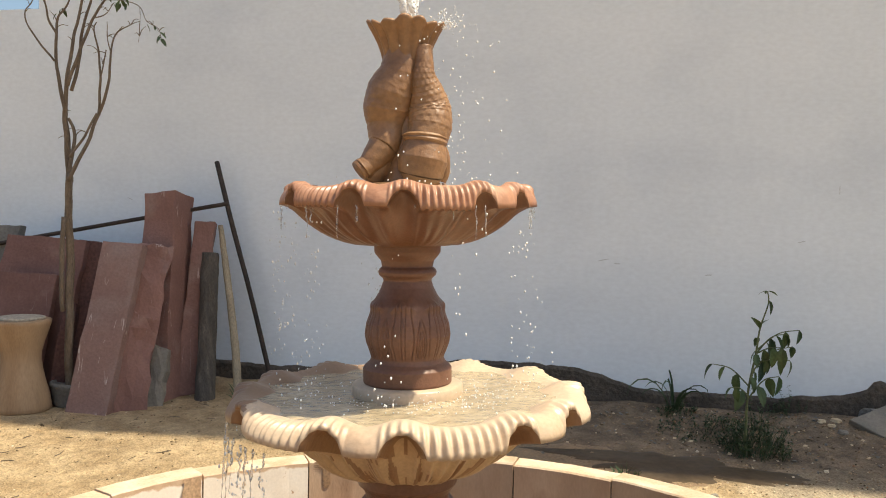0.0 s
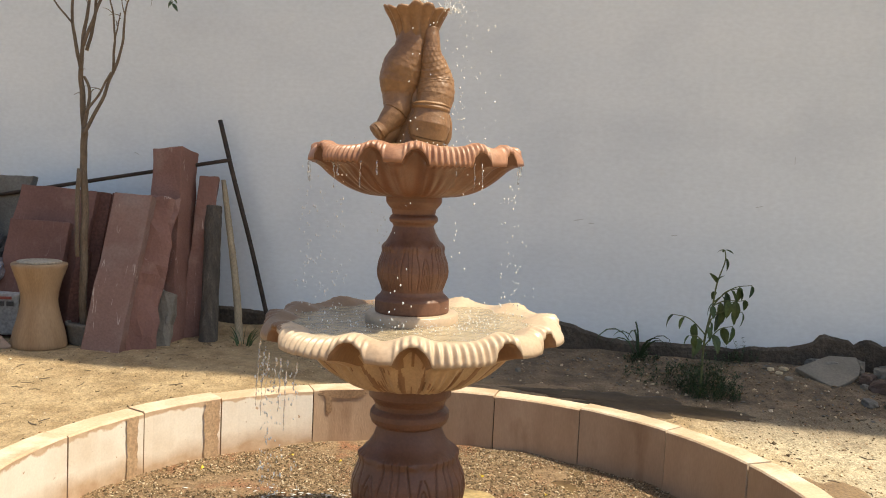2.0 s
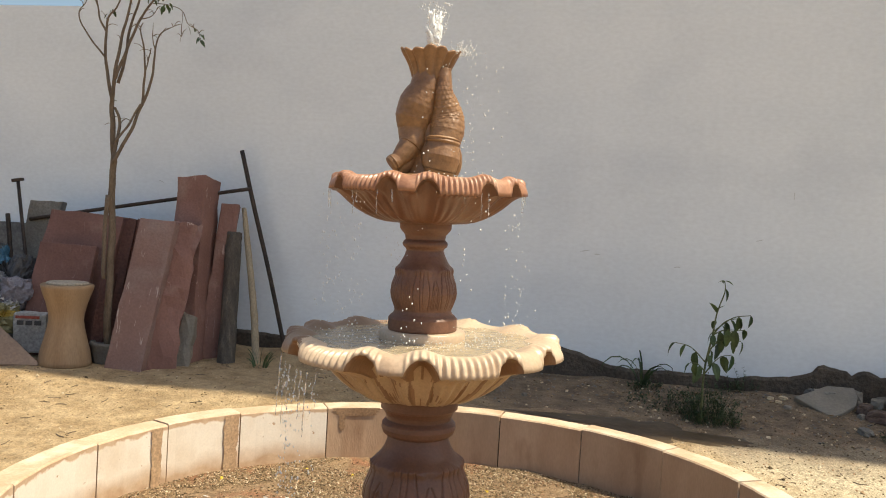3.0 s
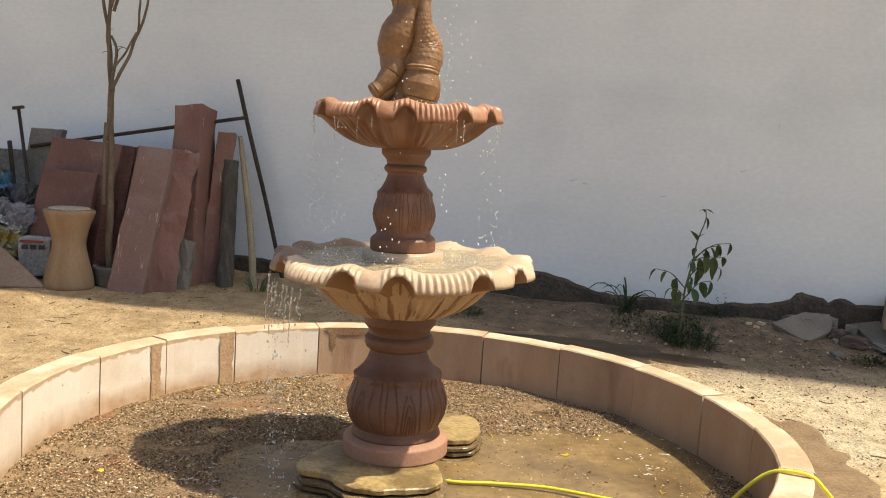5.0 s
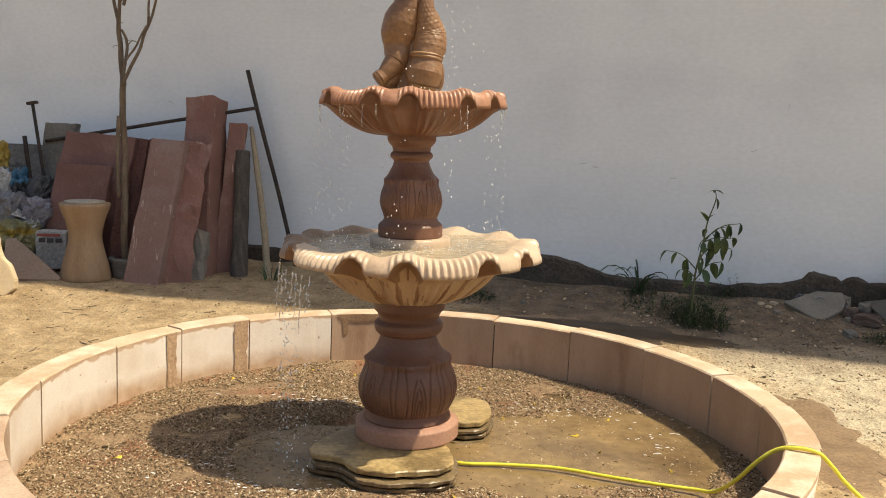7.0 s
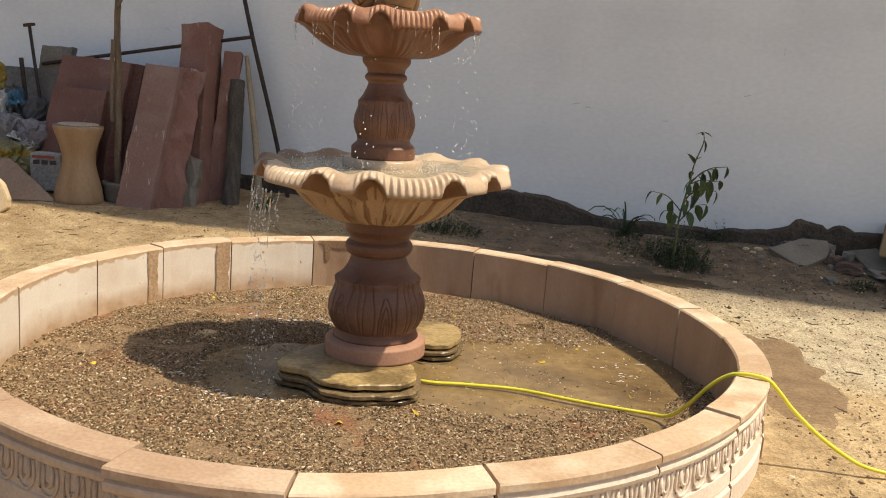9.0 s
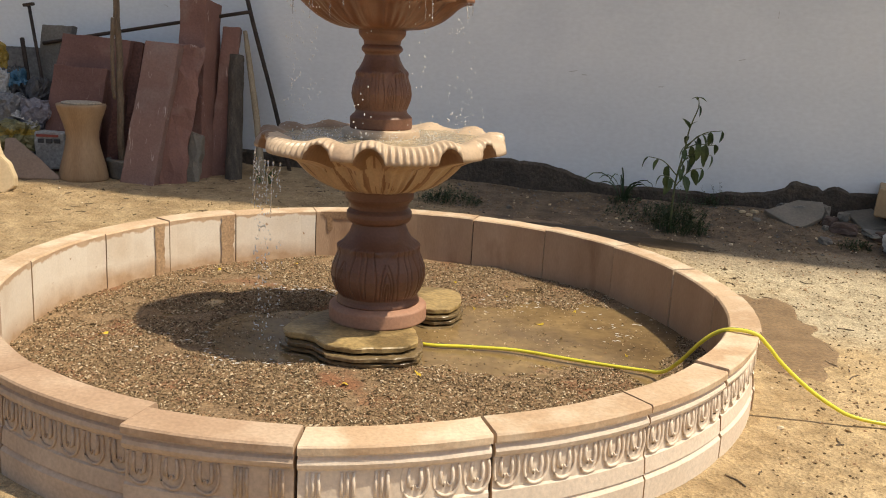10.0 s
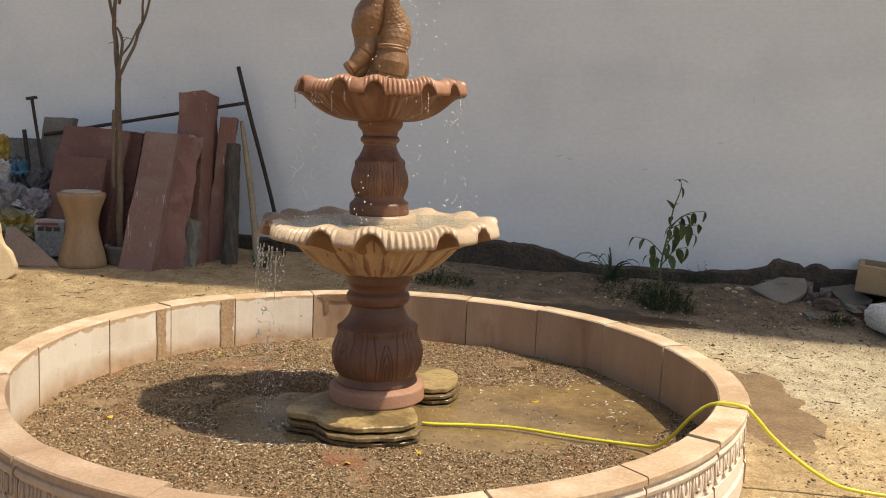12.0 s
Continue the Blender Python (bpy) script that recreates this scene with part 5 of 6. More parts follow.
def cream_stone(name, out, thick, place, label, mat=M_CREAMSTONE):
    """A broken slab of stone from its ragged outline, standing on edge."""
    bm = bmesh.new()
    bm.faces.new([bm.verts.new((x, -thick / 2, z)) for x, z in out])
    r = bmesh.ops.extrude_face_region(bm, geom=bm.faces[:])
    for q in r["geom"]:
        if isinstance(q, bmesh.types.BMVert):
            q.co.y += thick
            q.co += wob(q.co, 12, 0.012)
    bmesh.ops.bevel(bm, geom=bm.edges[:], offset=0.006, segments=2, affect="EDGES")
    bmesh.ops.recalc_face_normals(bm, faces=bm.faces[:])
    ob = part(name, bm, mat)
    ob.matrix_world = place
    tagged(ob, label, "stone block")


cream_stone("broken_stone", [(0.03, 0), (0.076, 0), (0.122, 0.04), (0.127, 0.1), (0.09, 0.19), (0.045, 0.235), (0.02, 0.29), (0.018, 0.35), (0.005, 0.406), (-0.02, 0.45), (-0.04, 0.52), (-0.09, 0.555), (-0.127, 0.508), (-0.127, 0.42), (-0.09, 0.355), (-0.055, 0.28), (-0.03, 0.23), (-0.02, 0.15), (0.0, 0.1), (0.005, 0.04)], 0.1,
            pose(-2.815, 4.38, ground_z(-2.815, 4.38) - 0.015, -8, 0, 14), "tall curved ragged shard of cream stone standing in sunlight")
cream_stone("broken_stone", [(-0.2, 0), (0.1, 0), (0.115, 0.06), (0.1, 0.13), (0.11, 0.2), (0.06, 0.3), (0.04, 0.38), (-0.05, 0.4), (-0.12, 0.36), (-0.2, 0.37), (-0.21, 0.12)], 0.16,
            pose(-2.89, 4.24, ground_z(-2.89, 4.24) - 0.015, -6, 0, 20), "squat rough block of ochre stone in sunlight", M_OCHRESTONE)


cream_stone("broken_stone", [(-0.16, 0), (0.2, 0), (0.215, 0.02), (0.05, 0.165), (-0.13, 0.31), (-0.19, 0.30)], 0.07,
            pose(-2.76, 4.7, ground_z(-2.76, 4.7) - 0.012, -34, 0, 8), "pale pinkish wedge of stone leaning on the sacks", M_PINKSTONE)


# ---------------------------------------------------------------- the young tree
def leaf_bm(ln, wd, fold=0.25, droop=0.25, n=6):
    """A pointed leaf along +x with a folded midrib and a drooping tip."""
    bm = bmesh.new()
    rows = []
    for i in range(n + 1):
        t = i / n
        w = wd / 2 * math.sin(math.pi * t ** 0.8) ** 0.8 * (1 + 0.08 * (i % 2))
        z = -droop * ln * t * t
        rows.append([bm.verts.new((ln * t, s * w, z + fold * w)) if s else bm.verts.new((ln * t, 0, z)) for s in (-1, 0, 1)])
    for a, b in zip(rows, rows[1:]):
        for k in (0, 1):
            bm.faces.new((a[k], b[k], b[k + 1], a[k + 1]))
    bmesh.ops.remove_doubles(bm, verts=bm.verts[:], dist=1e-5)
    return bm


def young_tree():
    tx, ty = -2.23, 4.98
    base = ground_z(tx, ty)
    tree = empty("young_tree", "slender young tree with bare forked branches, few leaves", "tree", place=Matrix.Translation((tx, ty, base)))
    rnd = random.Random(21)

    def limb(path, r0, r1, seg=8):
        p = smooth_path(path, 6)
        p = [q + wob(q, 9, 0.008) for q in p]
        v, f = tube_geo(p, [r0 + (r1 - r0) * i / (len(p) - 1) for i in range(len(p))], seg)
        return v, f, p

    trunk = [(0.015, 0, -0.03), (-0.002, 0.0, 0.4), (0.0, 0.01, 0.8), (-0.008, 0.01, 1.1), (0.0, 0.0, 1.35)]
    v, f, _ = limb(trunk, 0.026, 0.02, 10)
    mesh_of("trunk", v, f, M_BARK, tree, True)
    v, f, _ = limb([(-0.03, -0.02, 0.55), (-0.035, -0.02, 0.9), (-0.025, -0.01, 1.1)], 0.013, 0.015)
    mesh_of("limb", v, f, M_BARK, tree, True)
    # each limb: rows of (across, up), its depth, and its two radii
    plan = [
        ([(-0.005, 1.3), (-0.028, 1.49), (-0.035, 1.63), (-0.035, 1.725)], 0.02, 0.019, 0.015),
        ([(-0.035, 1.7), (-0.07, 1.85), (-0.103, 2.01), (-0.104, 2.156), (-0.09, 2.25), (-0.042, 2.31), (0.0, 2.4)], 0.03, 0.012, 0.004),
        ([(-0.103, 2.0), (-0.195, 2.094), (-0.264, 2.2), (-0.278, 2.28), (-0.23, 2.337), (-0.22, 2.42)], 0.02, 0.006, 0.002),
        ([(-0.104, 2.16), (-0.146, 2.226), (-0.16, 2.323), (-0.2, 2.42)], 0.03, 0.007, 0.004),
        ([(-0.035, 1.7), (-0.017, 1.85), (0.007, 2.03), (0.02, 2.17), (0.049, 2.31), (0.08, 2.45)], 0.0, 0.013, 0.006),
        ([(-0.018, 1.83), (0.02, 2.017), (0.042, 2.156), (0.09, 2.323), (0.12, 2.46)], 0.05, 0.011, 0.006),
        ([(-0.01, 1.85), (0.049, 2.0), (0.097, 2.156), (0.153, 2.28), (0.21, 2.365), (0.28, 2.46)], -0.01, 0.011, 0.005),
        ([(0.139, 2.24), (0.21, 2.267), (0.243, 2.31)], -0.02, 0.004, 0.002),
        ([(0.005, 1.3), (0.097, 1.49), (0.16, 1.684), (0.222, 1.836), (0.247, 1.975), (0.247, 2.06), (0.278, 2.156), (0.347, 2.198), (0.41, 2.22)], -0.02, 0.012, 0.0015),
        ([(0.02, 1.44), (0.097, 1.56), (0.16, 1.70)], -0.03, 0.008, 0.006),
        ([(0.162, 1.69), (0.172, 1.8), (0.185, 1.906), (0.167, 2.06), (0.136, 2.17), (0.15, 2.22)], -0.01, 0.009, 0.003),
        ([(0.185, 1.9), (0.21, 1.97), (0.222, 2.06)], -0.03, 0.005, 0.003),
        ([(0.247, 2.05), (0.235, 2.1), (0.228, 2.16)], -0.03, 0.004, 0.002),
        ([(0.0, 1.33), (0.014, 1.49), (0.014, 1.6), (-0.014, 1.67)], 0.0, 0.012, 0.008),
        ([(0.21, 2.34), (0.32, 2.337), (0.403, 2.31), (0.445, 2.226), (0.514, 2.184), (0.538, 2.12)], -0.02, 0.003, 0.0015),
        ([(0.403, 2.31), (0.41, 2.2), (0.4, 2.1)], -0.02, 0.0015, 0.001),
    ]
    limbs = [([(x, dy + 0.015 * math.sin(z * 9 + dy * 50), z) for x, z in rows], r0, r1) for rows, dy, r0, r1 in plan]
    for path, r0, r1 in limbs:
        v, f, p = limb(path, r0, r1)
        lim = mesh_of("limb", v, f, M_BARK, tree, True)
        for k in range(3):
            q = p[int(len(p) * rnd.uniform(0.5, 0.97))]
            d = Vector((rnd.uniform(-1, 1), rnd.uniform(-0.6, 0.6), rnd.uniform(-0.1, 1))).normalized() * rnd.uniform(0.02, 0.09)
            v, f, _ = limb([q, q + d * 0.5 + Vector((0, 0, 0.01)), q + d], 0.003, 0.0013, 5)
            mesh_of("twig", v, f, M_BARK, lim, True)
    me = None
    clusters = [(0.278, -0.02, 2.33, 7, 0.04), (0.24, -0.02, 2.38, 6, 0.05), (0.47, -0.02, 2.2, 3, 0.03), (0.53, -0.02, 2.15, 5, 0.03), (0.06, 0.02, 2.42, 14, 0.07), (0.14, 0.02, 2.46, 12, 0.08), (-0.08, 0.03, 2.29, 3, 0.03), (-0.02, 0.02, 2.48, 10, 0.1), (0.3, 0.0, 2.5, 10, 0.1)]
    for cx, cy, cz, n, s in clusters:
        for k in range(n):
            if me is None:
                ob = part("leaf", leaf_bm(0.05, 0.02), M_LEAF, tree)
                me = ob.data
            else:
                ob = new("leaf", me)
                ob.parent = tree
            ob.matrix_local = pose(cx + rnd.gauss(0, s * 0.55), cy + rnd.gauss(0, s * 0.4), cz + rnd.gauss(0, s * 0.4), rnd.uniform(-40, 40), rnd.uniform(20, 85), rnd.uniform(0, 360)) @ Matrix.Scale(rnd.uniform(0.7, 1.2), 4)


young_tree()
pot = empty("stone_pot", "plain grey stone pot at the tree's foot", "pot", place=pose(-2.2, 5.02, ground_z(-2.2, 5.02) - 0.01))
v, f = lathe([(0.02, 0), (0.115, 0), (0.13, 0.03), (0.14, 0.12), (0.148, 0.135), (0.146, 0.15), (0.13, 0.152), (0.122, 0.14), (0.02, 0.13)], 40)
mesh_of("body", v, f, M_GREYSTONE, pot, True)


# ---------------------------------------------------------------- plants by the wall
def broadleaf_plant():
    px, py = 1.545, 4.36
    z0 = ground_z(px, py)
    pl = empty("broadleaf_plant", "young broad-leaved green plant growing by the wall", "plant", place=Matrix.Translation((px, py, z0)) @ Matrix.Scale(1.05, 4))
    rnd = random.Random(5)
    stem = smooth_path([(-0.05, 0, -0.03), (-0.05, 0, 0.15), (-0.045, 0.0, 0.32), (-0.015, 0.0, 0.5), (0.0, 0.0, 0.62), (0.035, 0, 0.74), (0.03, 0, 0.80)], 8)
    v, f = tube_geo(stem, [0.0075 - 0.005 * i / (len(stem) - 1) for i in range(len(stem))], 8)
    mesh_of("stem", v, f, M_STEM, pl, True)
    me = None
    # (start height on the stem, reach x, reach y, rise) of side stems
    for h, dx, dy, dz in ((0.52, 0.2, 0.0, 0.1), (0.5, 0.13, -0.02, 0.1), (0.28, 0.14, -0.02, 0.12), (0.34, -0.17, 0.02, 0.1), (0.42, 0.2, 0.03, 0.12), (0.36, 0.08, 0.08, 0.08), (0.5, 0.1, -0.06, 0.04), (0.3, -0.1, -0.07, 0.05), (0.45, 0.15, -0.05, 0.02)):
        b = min(stem, key=lambda q: abs(q.z - h))
        p = smooth_path([b, b + Vector((dx * 0.5, dy * 0.5, dz * 0.8)), b + Vector((dx, dy, dz))], 6)
        v, f = tube_geo(p, [0.004 - 0.002 * i / (len(p) - 1) for i in range(len(p))], 6)
        side = mesh_of("side_stem", v, f, M_STEM, pl, True)
        for k in range(3):
            q = p[int((len(p) - 1) * (0.4 + 0.6 * k / 2))]
            if me is None:
                ob = part("leaf", leaf_bm(0.10, 0.045, 0.3, 0.35), M_LEAF, side)
                me = ob.data
            else:
                ob = new("leaf", me)
                ob.parent = side
            ob.matrix_local = Matrix.Translation(q) @ Euler((rnd.uniform(-0.7, 0.7), rnd.uniform(0.75, 1.5), math.atan2(dy, dx) + rnd.uniform(-1.1, 1.1))).to_matrix().to_4x4() @ Matrix.Scale(rnd.uniform(0.65, 1.05), 4)
    for h, turn, sc, droop in ((0.81, 0, 0.5, 0.1), (0.81, 180, 0.45, 0.0), (0.8, 90, 0.4, 0.1), (0.76, 10, 0.7, 1.1), (0.62, 200, 0.8, -1.1), (0.64, 20, 0.5, -0.9), (0.58, 90, 0.6, 0.6), (0.5, 260, 0.7, 0.8), (0.4, 300, 0.8, 1.0), (0.52, 170, 0.75, 0.9)):
        b = min(stem, key=lambda q: abs(q.z - h))
        ob = new("leaf", me)
        ob.parent = pl
        ob.matrix_local = Matrix.Translation(b) @ Euler((rnd.uniform(-0.3, 0.3), droop, radians(turn))).to_matrix().to_4x4() @ Matrix.Scale(sc, 4)


broadleaf_plant()


def blade_geo(base, way, ln, w, bend, rnd, n=7):
    """A grass blade that arches over; returns vertices and faces."""
    way = Vector((way[0], way[1], 0)).normalized()
    vs, fs = [], []
    p, ang = Vector(base), rnd.uniform(0.05, 0.35)
    for i in range(n + 1):
        t = i / n
        ww = w * (1 - t) ** 0.6 * 0.5
        side = (way * math.cos(ang) - Vector((0, 0, 1)) * math.sin(ang)) * 0.75 + Vector((-way.y, way.x, 0)) * 0.65
        vs += [p - side * ww, p + side * ww]
        p = p + (way * math.sin(ang) + Vector((0, 0, 1)) * math.cos(ang)) * (ln / n)
        ang += bend / n * (0.3 + 1.4 * t)
        if i:
            a = 2 * i
            fs.append((a - 2, a - 1, a + 1, a))
    return vs, fs


def grass_clump(name, x, y, blades, ln, w, bend, label, mat, seed, spread_r=0.03, kind=""):
    rnd = random.Random(seed)
    V, F = [], []
    for _ in range(blades):
        a = rnd.uniform(0, 2 * math.pi)
        r = spread_r * math.sqrt(rnd.random())
        bx, by = x + r * math.cos(a), y + r * math.sin(a)
        v, f = blade_geo((bx, by, ground_z(bx, by) - 0.005), (math.cos(a) + rnd.uniform(-0.4, 0.4), math.sin(a) * 0.6), ln * rnd.uniform(0.6, 1.15), w, bend * rnd.uniform(0.7, 1.2), rnd)
        o = len(V)
        V += v
        F += [tuple(i + o for i in q) for q in f]
    return tagged(mesh_of(name, V, F, mat), label, "grass", kind=kind)


grass_clump("grass_tuft", 1.30, 5.06, 9, 0.42, 0.019, 3.2, "tuft of long arching green grass blades by the wall", M_LEAF, 3)


def weed_bush(x, y, rx, ry, stems, tall, label, seed):
    """Low tangled weeds: thin stems of uneven height set with many tiny leaves."""
    rnd = random.Random(seed)
    V, F = [], []
    for _ in range(stems):
        a, r = rnd.uniform(0, 6.283), math.sqrt(rnd.random())
        bx, by = x + rx * r * math.cos(a), y + ry * r * math.sin(a)
        h = tall * (1.15 - r) * rnd.uniform(0.4, 1.0) + 0.02
        lean = Vector((rnd.gauss(0, 0.35), rnd.gauss(0, 0.3), 1.0))
        base = Vector((bx, by, ground_z(bx, by) - 0.004))
        v, f = tube_geo([base, base + lean * h * 0.5, base + lean * h + Vector((0, 0, -0.1 * h))], [0.0013, 0.001, 0.0006], 3, False, len(V))
        V, F = V + v, F + f
        for k in range(int(5 + h * 70)):
            p = base + lean * h * rnd.uniform(0.15, 1.0)
            d = Vector((rnd.uniform(-1, 1), rnd.uniform(-1, 1), rnd.uniform(-0.35, 0.6))).normalized()
            u = d.cross(Vector((0.2, 0.3, 0.9))).normalized()
            ln, w = rnd.uniform(0.008, 0.022), rnd.uniform(0.003, 0.007)
            o = len(V)
            V += [p, p + d * ln * 0.5 + u * w, p + d * ln, p + d * ln * 0.5 - u * w]
            F.append((o, o + 1, o + 2, o + 3))
    tagged(mesh_of("weed_clump", V, F, M_DARKLEAF), label, "weeds", kind="stuff")


weed_bush(1.57, 4.44, 0.19, 0.17, 190, 0.3, "dense dark weeds round the plant's foot", 4)
weed_bush(1.42, 4.72, 0.3, 0.2, 110, 0.09, "low dark weeds along the foot of the wall", 5)
weed_bush(1.92, 5.0, 0.16, 0.06, 30, 0.17, "thin dry weeds at the wall", 9)
weed_bush(2.6, 4.27, 0.1, 0.07, 45, 0.08, "small green weed among the rubble", 14)
weed_bush(1.3, 5.0, 0.12, 0.08, 50, 0.07, "small weeds round the grass tuft", 15)
weed_bush(0.1, 4.85, 0.22, 0.16, 120, 0.14, "low green weeds behind the basin", 7)
grass_clump("weed_clump", 0.84, 4.08, 50, 0.06, 0.006, 1.5, "small green weed beside the puddle", M_DARKLEAF, 10, 0.06, "stuff")
grass_clump("weed_clump", -1.25, 5.12, 16, 0.16, 0.012, 1.3, "small green weed by the bamboo pole", M_LEAF, 12, 0.05, "stuff")


# ---------------------------------------------------------------- rubble to the right
def rock(x, y, size, seed, mat, label, name="rubble_stone", turn=0, lift=0.0, group="rubble by the wall"):
    bm = bmesh.new()
    bmesh.ops.create_icosphere(bm, subdivisions=3, radius=0.5)
    for v in bm.verts:
        d = v.co.normalized()
        b = 1 / max(abs(d.x), abs(d.y), abs(d.z)) ** 0.7
        v.co = d * 0.5 * b * (1 + 0.25 * noise.noise(d * 1.6 + Vector((seed, 0, 0))) + 0.08 * noise.noise(d * 6 + Vector((seed, 0, 0))))
        v.co = Vector((v.co.x * size[0], v.co.y * size[1], v.co.z * size[2]))
    ob = part(name, bm, mat)
    ob.matrix_world = pose(x, y, ground_z(x, y) + size[2] * 0.3 + lift, 0, 0, turn)
    return tagged(ob, label, "stone", group)


def broken_slab():
    """A flat broken piece with an uneven five-sided outline, propped at a slant."""
    bm = bmesh.new()
    out = [(-0.22, 0.03), (-0.12, 0.09), (0.0, 0.17), (0.16, 0.17), (0.165, 0.08), (0.14, 0.0), (0.05, -0.08), (-0.02, -0.13), (-0.1, -0.07)]
    bm.faces.new([bm.verts.new((x, y, 0)) for x, y in out])
    r = bmesh.ops.extrude_face_region(bm, geom=bm.faces[:])
    for q in r["geom"]:
        if isinstance(q, bmesh.types.BMVert):
            q.co.z -= 0.035
            q.co += wob(q.co, 20, 0.006)
    bmesh.ops.bevel(bm, geom=bm.edges[:], offset=0.004, segments=1, affect="EDGES")
    bmesh.ops.recalc_face_normals(bm, faces=bm.faces[:])
    ob = part("broken_slab", bm, M_PALESTONE)
    ob.matrix_world = pose(2.40, 4.70, 0.185, 30, 0, -10)
    tagged(ob, "broken grey stone slab lying propped on rubble", "stone slab")


broken_slab()
rock(2.42, 4.82, (0.18, 0.1, 0.1), 4.4, M_GREYSTONE, "rough grey stone propping the broken slab")
rnd = random.Random(77)
for x, y, s, m in ((2.6, 4.86, (0.14, 0.12, 0.12), M_PALESTONE), (2.72, 4.78, (0.12, 0.1, 0.08), M_PALESTONE), (2.6, 4.68, (0.15, 0.1, 0.08), M_BROWNSTONE), (2.64, 4.56, (0.2, 0.12, 0.09), M_BROWNSTONE), (2.54, 4.6, (0.05, 0.05, 0.04), M_PALESTONE),
                   (2.82, 4.5, (0.3, 0.18, 0.04), M_GREYSTONE), (2.84, 4.42, (0.16, 0.14, 0.08), M_BROWNSTONE), (2.98, 4.36, (0.2, 0.16, 0.08), M_BROWNSTONE), (2.38, 4.95, (0.12, 0.1, 0.08), M_GREYSTONE), (2.16, 4.86, (0.07, 0.05, 0.025), M_CREAMSTONE), (2.07, 4.84, (0.04, 0.05, 0.025), M_CREAMSTONE), (2.1, 4.78, (0.05, 0.03, 0.02), M_CREAMSTONE),
                   (2.12, 4.68, (0.06, 0.05, 0.03), M_PALESTONE), (1.12, 3.88, (0.05, 0.04, 0.035), M_PALESTONE), (1.2, 3.87, (0.05, 0.03, 0.03), M_PALESTONE), (0.42, 3.98, (0.07, 0.045, 0.03), M_PALESTONE), (2.45, 4.35, (0.12, 0.08, 0.05), M_GREYSTONE), (1.4, 3.72, (0.07, 0.03, 0.02), M_PALESTONE), (0.5, 4.75, (0.04, 0.04, 0.03), M_PALESTONE)):
    rock(x, y, (s[0] * 0.8, s[1] * 0.8, s[2] * 0.85), x * 3 + y, m, {"pale_dusty_stone": "pale dusty broken stone on the earth", "grey_rough_stone": "rough grey stone in the rubble", "dark_brown_broken_stone": "dark brown broken stone in the rubble", "cream_dressed_stone": "small whitish stone chip by the wall"}[m.name], turn=rnd.uniform(0, 180))
stand("stone_slab", (2.86, 4.56, 0.15), (2.84, 4.9, 0.215), 0.17, 0.028, M_PALESTONE, "thin grey slab leaning on the rubble", "stone slab", "", (1, -0.2, 0.2), 0.006, (4, 1, 5), 25, 5)


def trough():
    t = empty("stone_trough", "square ochre stone trough with a hollow top", "trough", place=pose(3.12, 4.62, 0.22, 0, 4, -24))
    bm = bmesh.new()
    o = [(-0.26, -0.2), (0.26, -0.2), (0.26, 0.2), (-0.26, 0.2)]
    rows = [[bm.verts.new((x * k, y * k2, z)) for x, y in o] for k, k2, z in ((0.97, 0.97, 0), (1, 1, 0.01), (1, 1, 0.17), (0.985, 0.985, 0.18), (0.87, 0.84, 0.18), (0.86, 0.83, 0.172), (0.82, 0.78, 0.06))]
    for a, b in zip(rows, rows[1:]):
        for k in range(4):
            bm.faces.new((a[k], a[(k + 1) % 4], b[(k + 1) % 4], b[k]))
    bm.faces.new(rows[-1])
    bm.faces.new(list(reversed(rows[0])))
    bmesh.ops.recalc_face_normals(bm, faces=bm.faces[:])
    part("body", bm, M_OCHRESTONE, t)


trough()
crumple("sack", (0.42, 0.62, 0.17), pose(2.98, 4.05, 0.06, 0, 0, 15), C["bright"], "flat white woven sack lying on the ground", seed=15, amt=0.07, group="")


def grit():
    """Small stones and crumbs strewn over the yard."""
    rnd = random.Random(6)
    octa = [(1, 0, 0), (0, 1, 0), (-1, 0, 0), (0, -1, 0), (0.2, 0.1, 0.8), (0, 0, -0.6)]
    fa = [(0, 1, 4), (1, 2, 4), (2, 3, 4), (3, 0, 4), (1, 0, 5), (2, 1, 5), (3, 2, 5), (0, 3, 5)]
    V, F = [], []
    while len(V) < 6 * 9000:
        x, y = rnd.uniform(-3.6, 3.6), rnd.uniform(0.6, 5.3)
        d = math.hypot(x - CX, y - CY)
        if d < R_OUT + 0.06 or y > wall_y(x) - 0.1:
            continue
        right = x > 1.2
        if not right and rnd.random() < 0.72:
            continue
        s = rnd.uniform(0.002, 0.007) * (2.2 if rnd.random() < 0.03 else 1)
        rot = Euler((rnd.uniform(-0.5, 0.5), rnd.uniform(-0.5, 0.5), rnd.uniform(0, 6.28))).to_matrix()
        c = Vector((x, y, ground_z(x, y) + s * 0.15))
        b = len(V)
        V += [c + rot @ Vector((p[0] * s * 1.3, p[1] * s, p[2] * s)) for p in octa]
        F += [tuple(b + k for k in t) for t in fa]
    tagged(mesh_of("grit", V, F, M_PEBBLE), "small stones and crumbs strewn on the earth", "grit", kind="stuff")


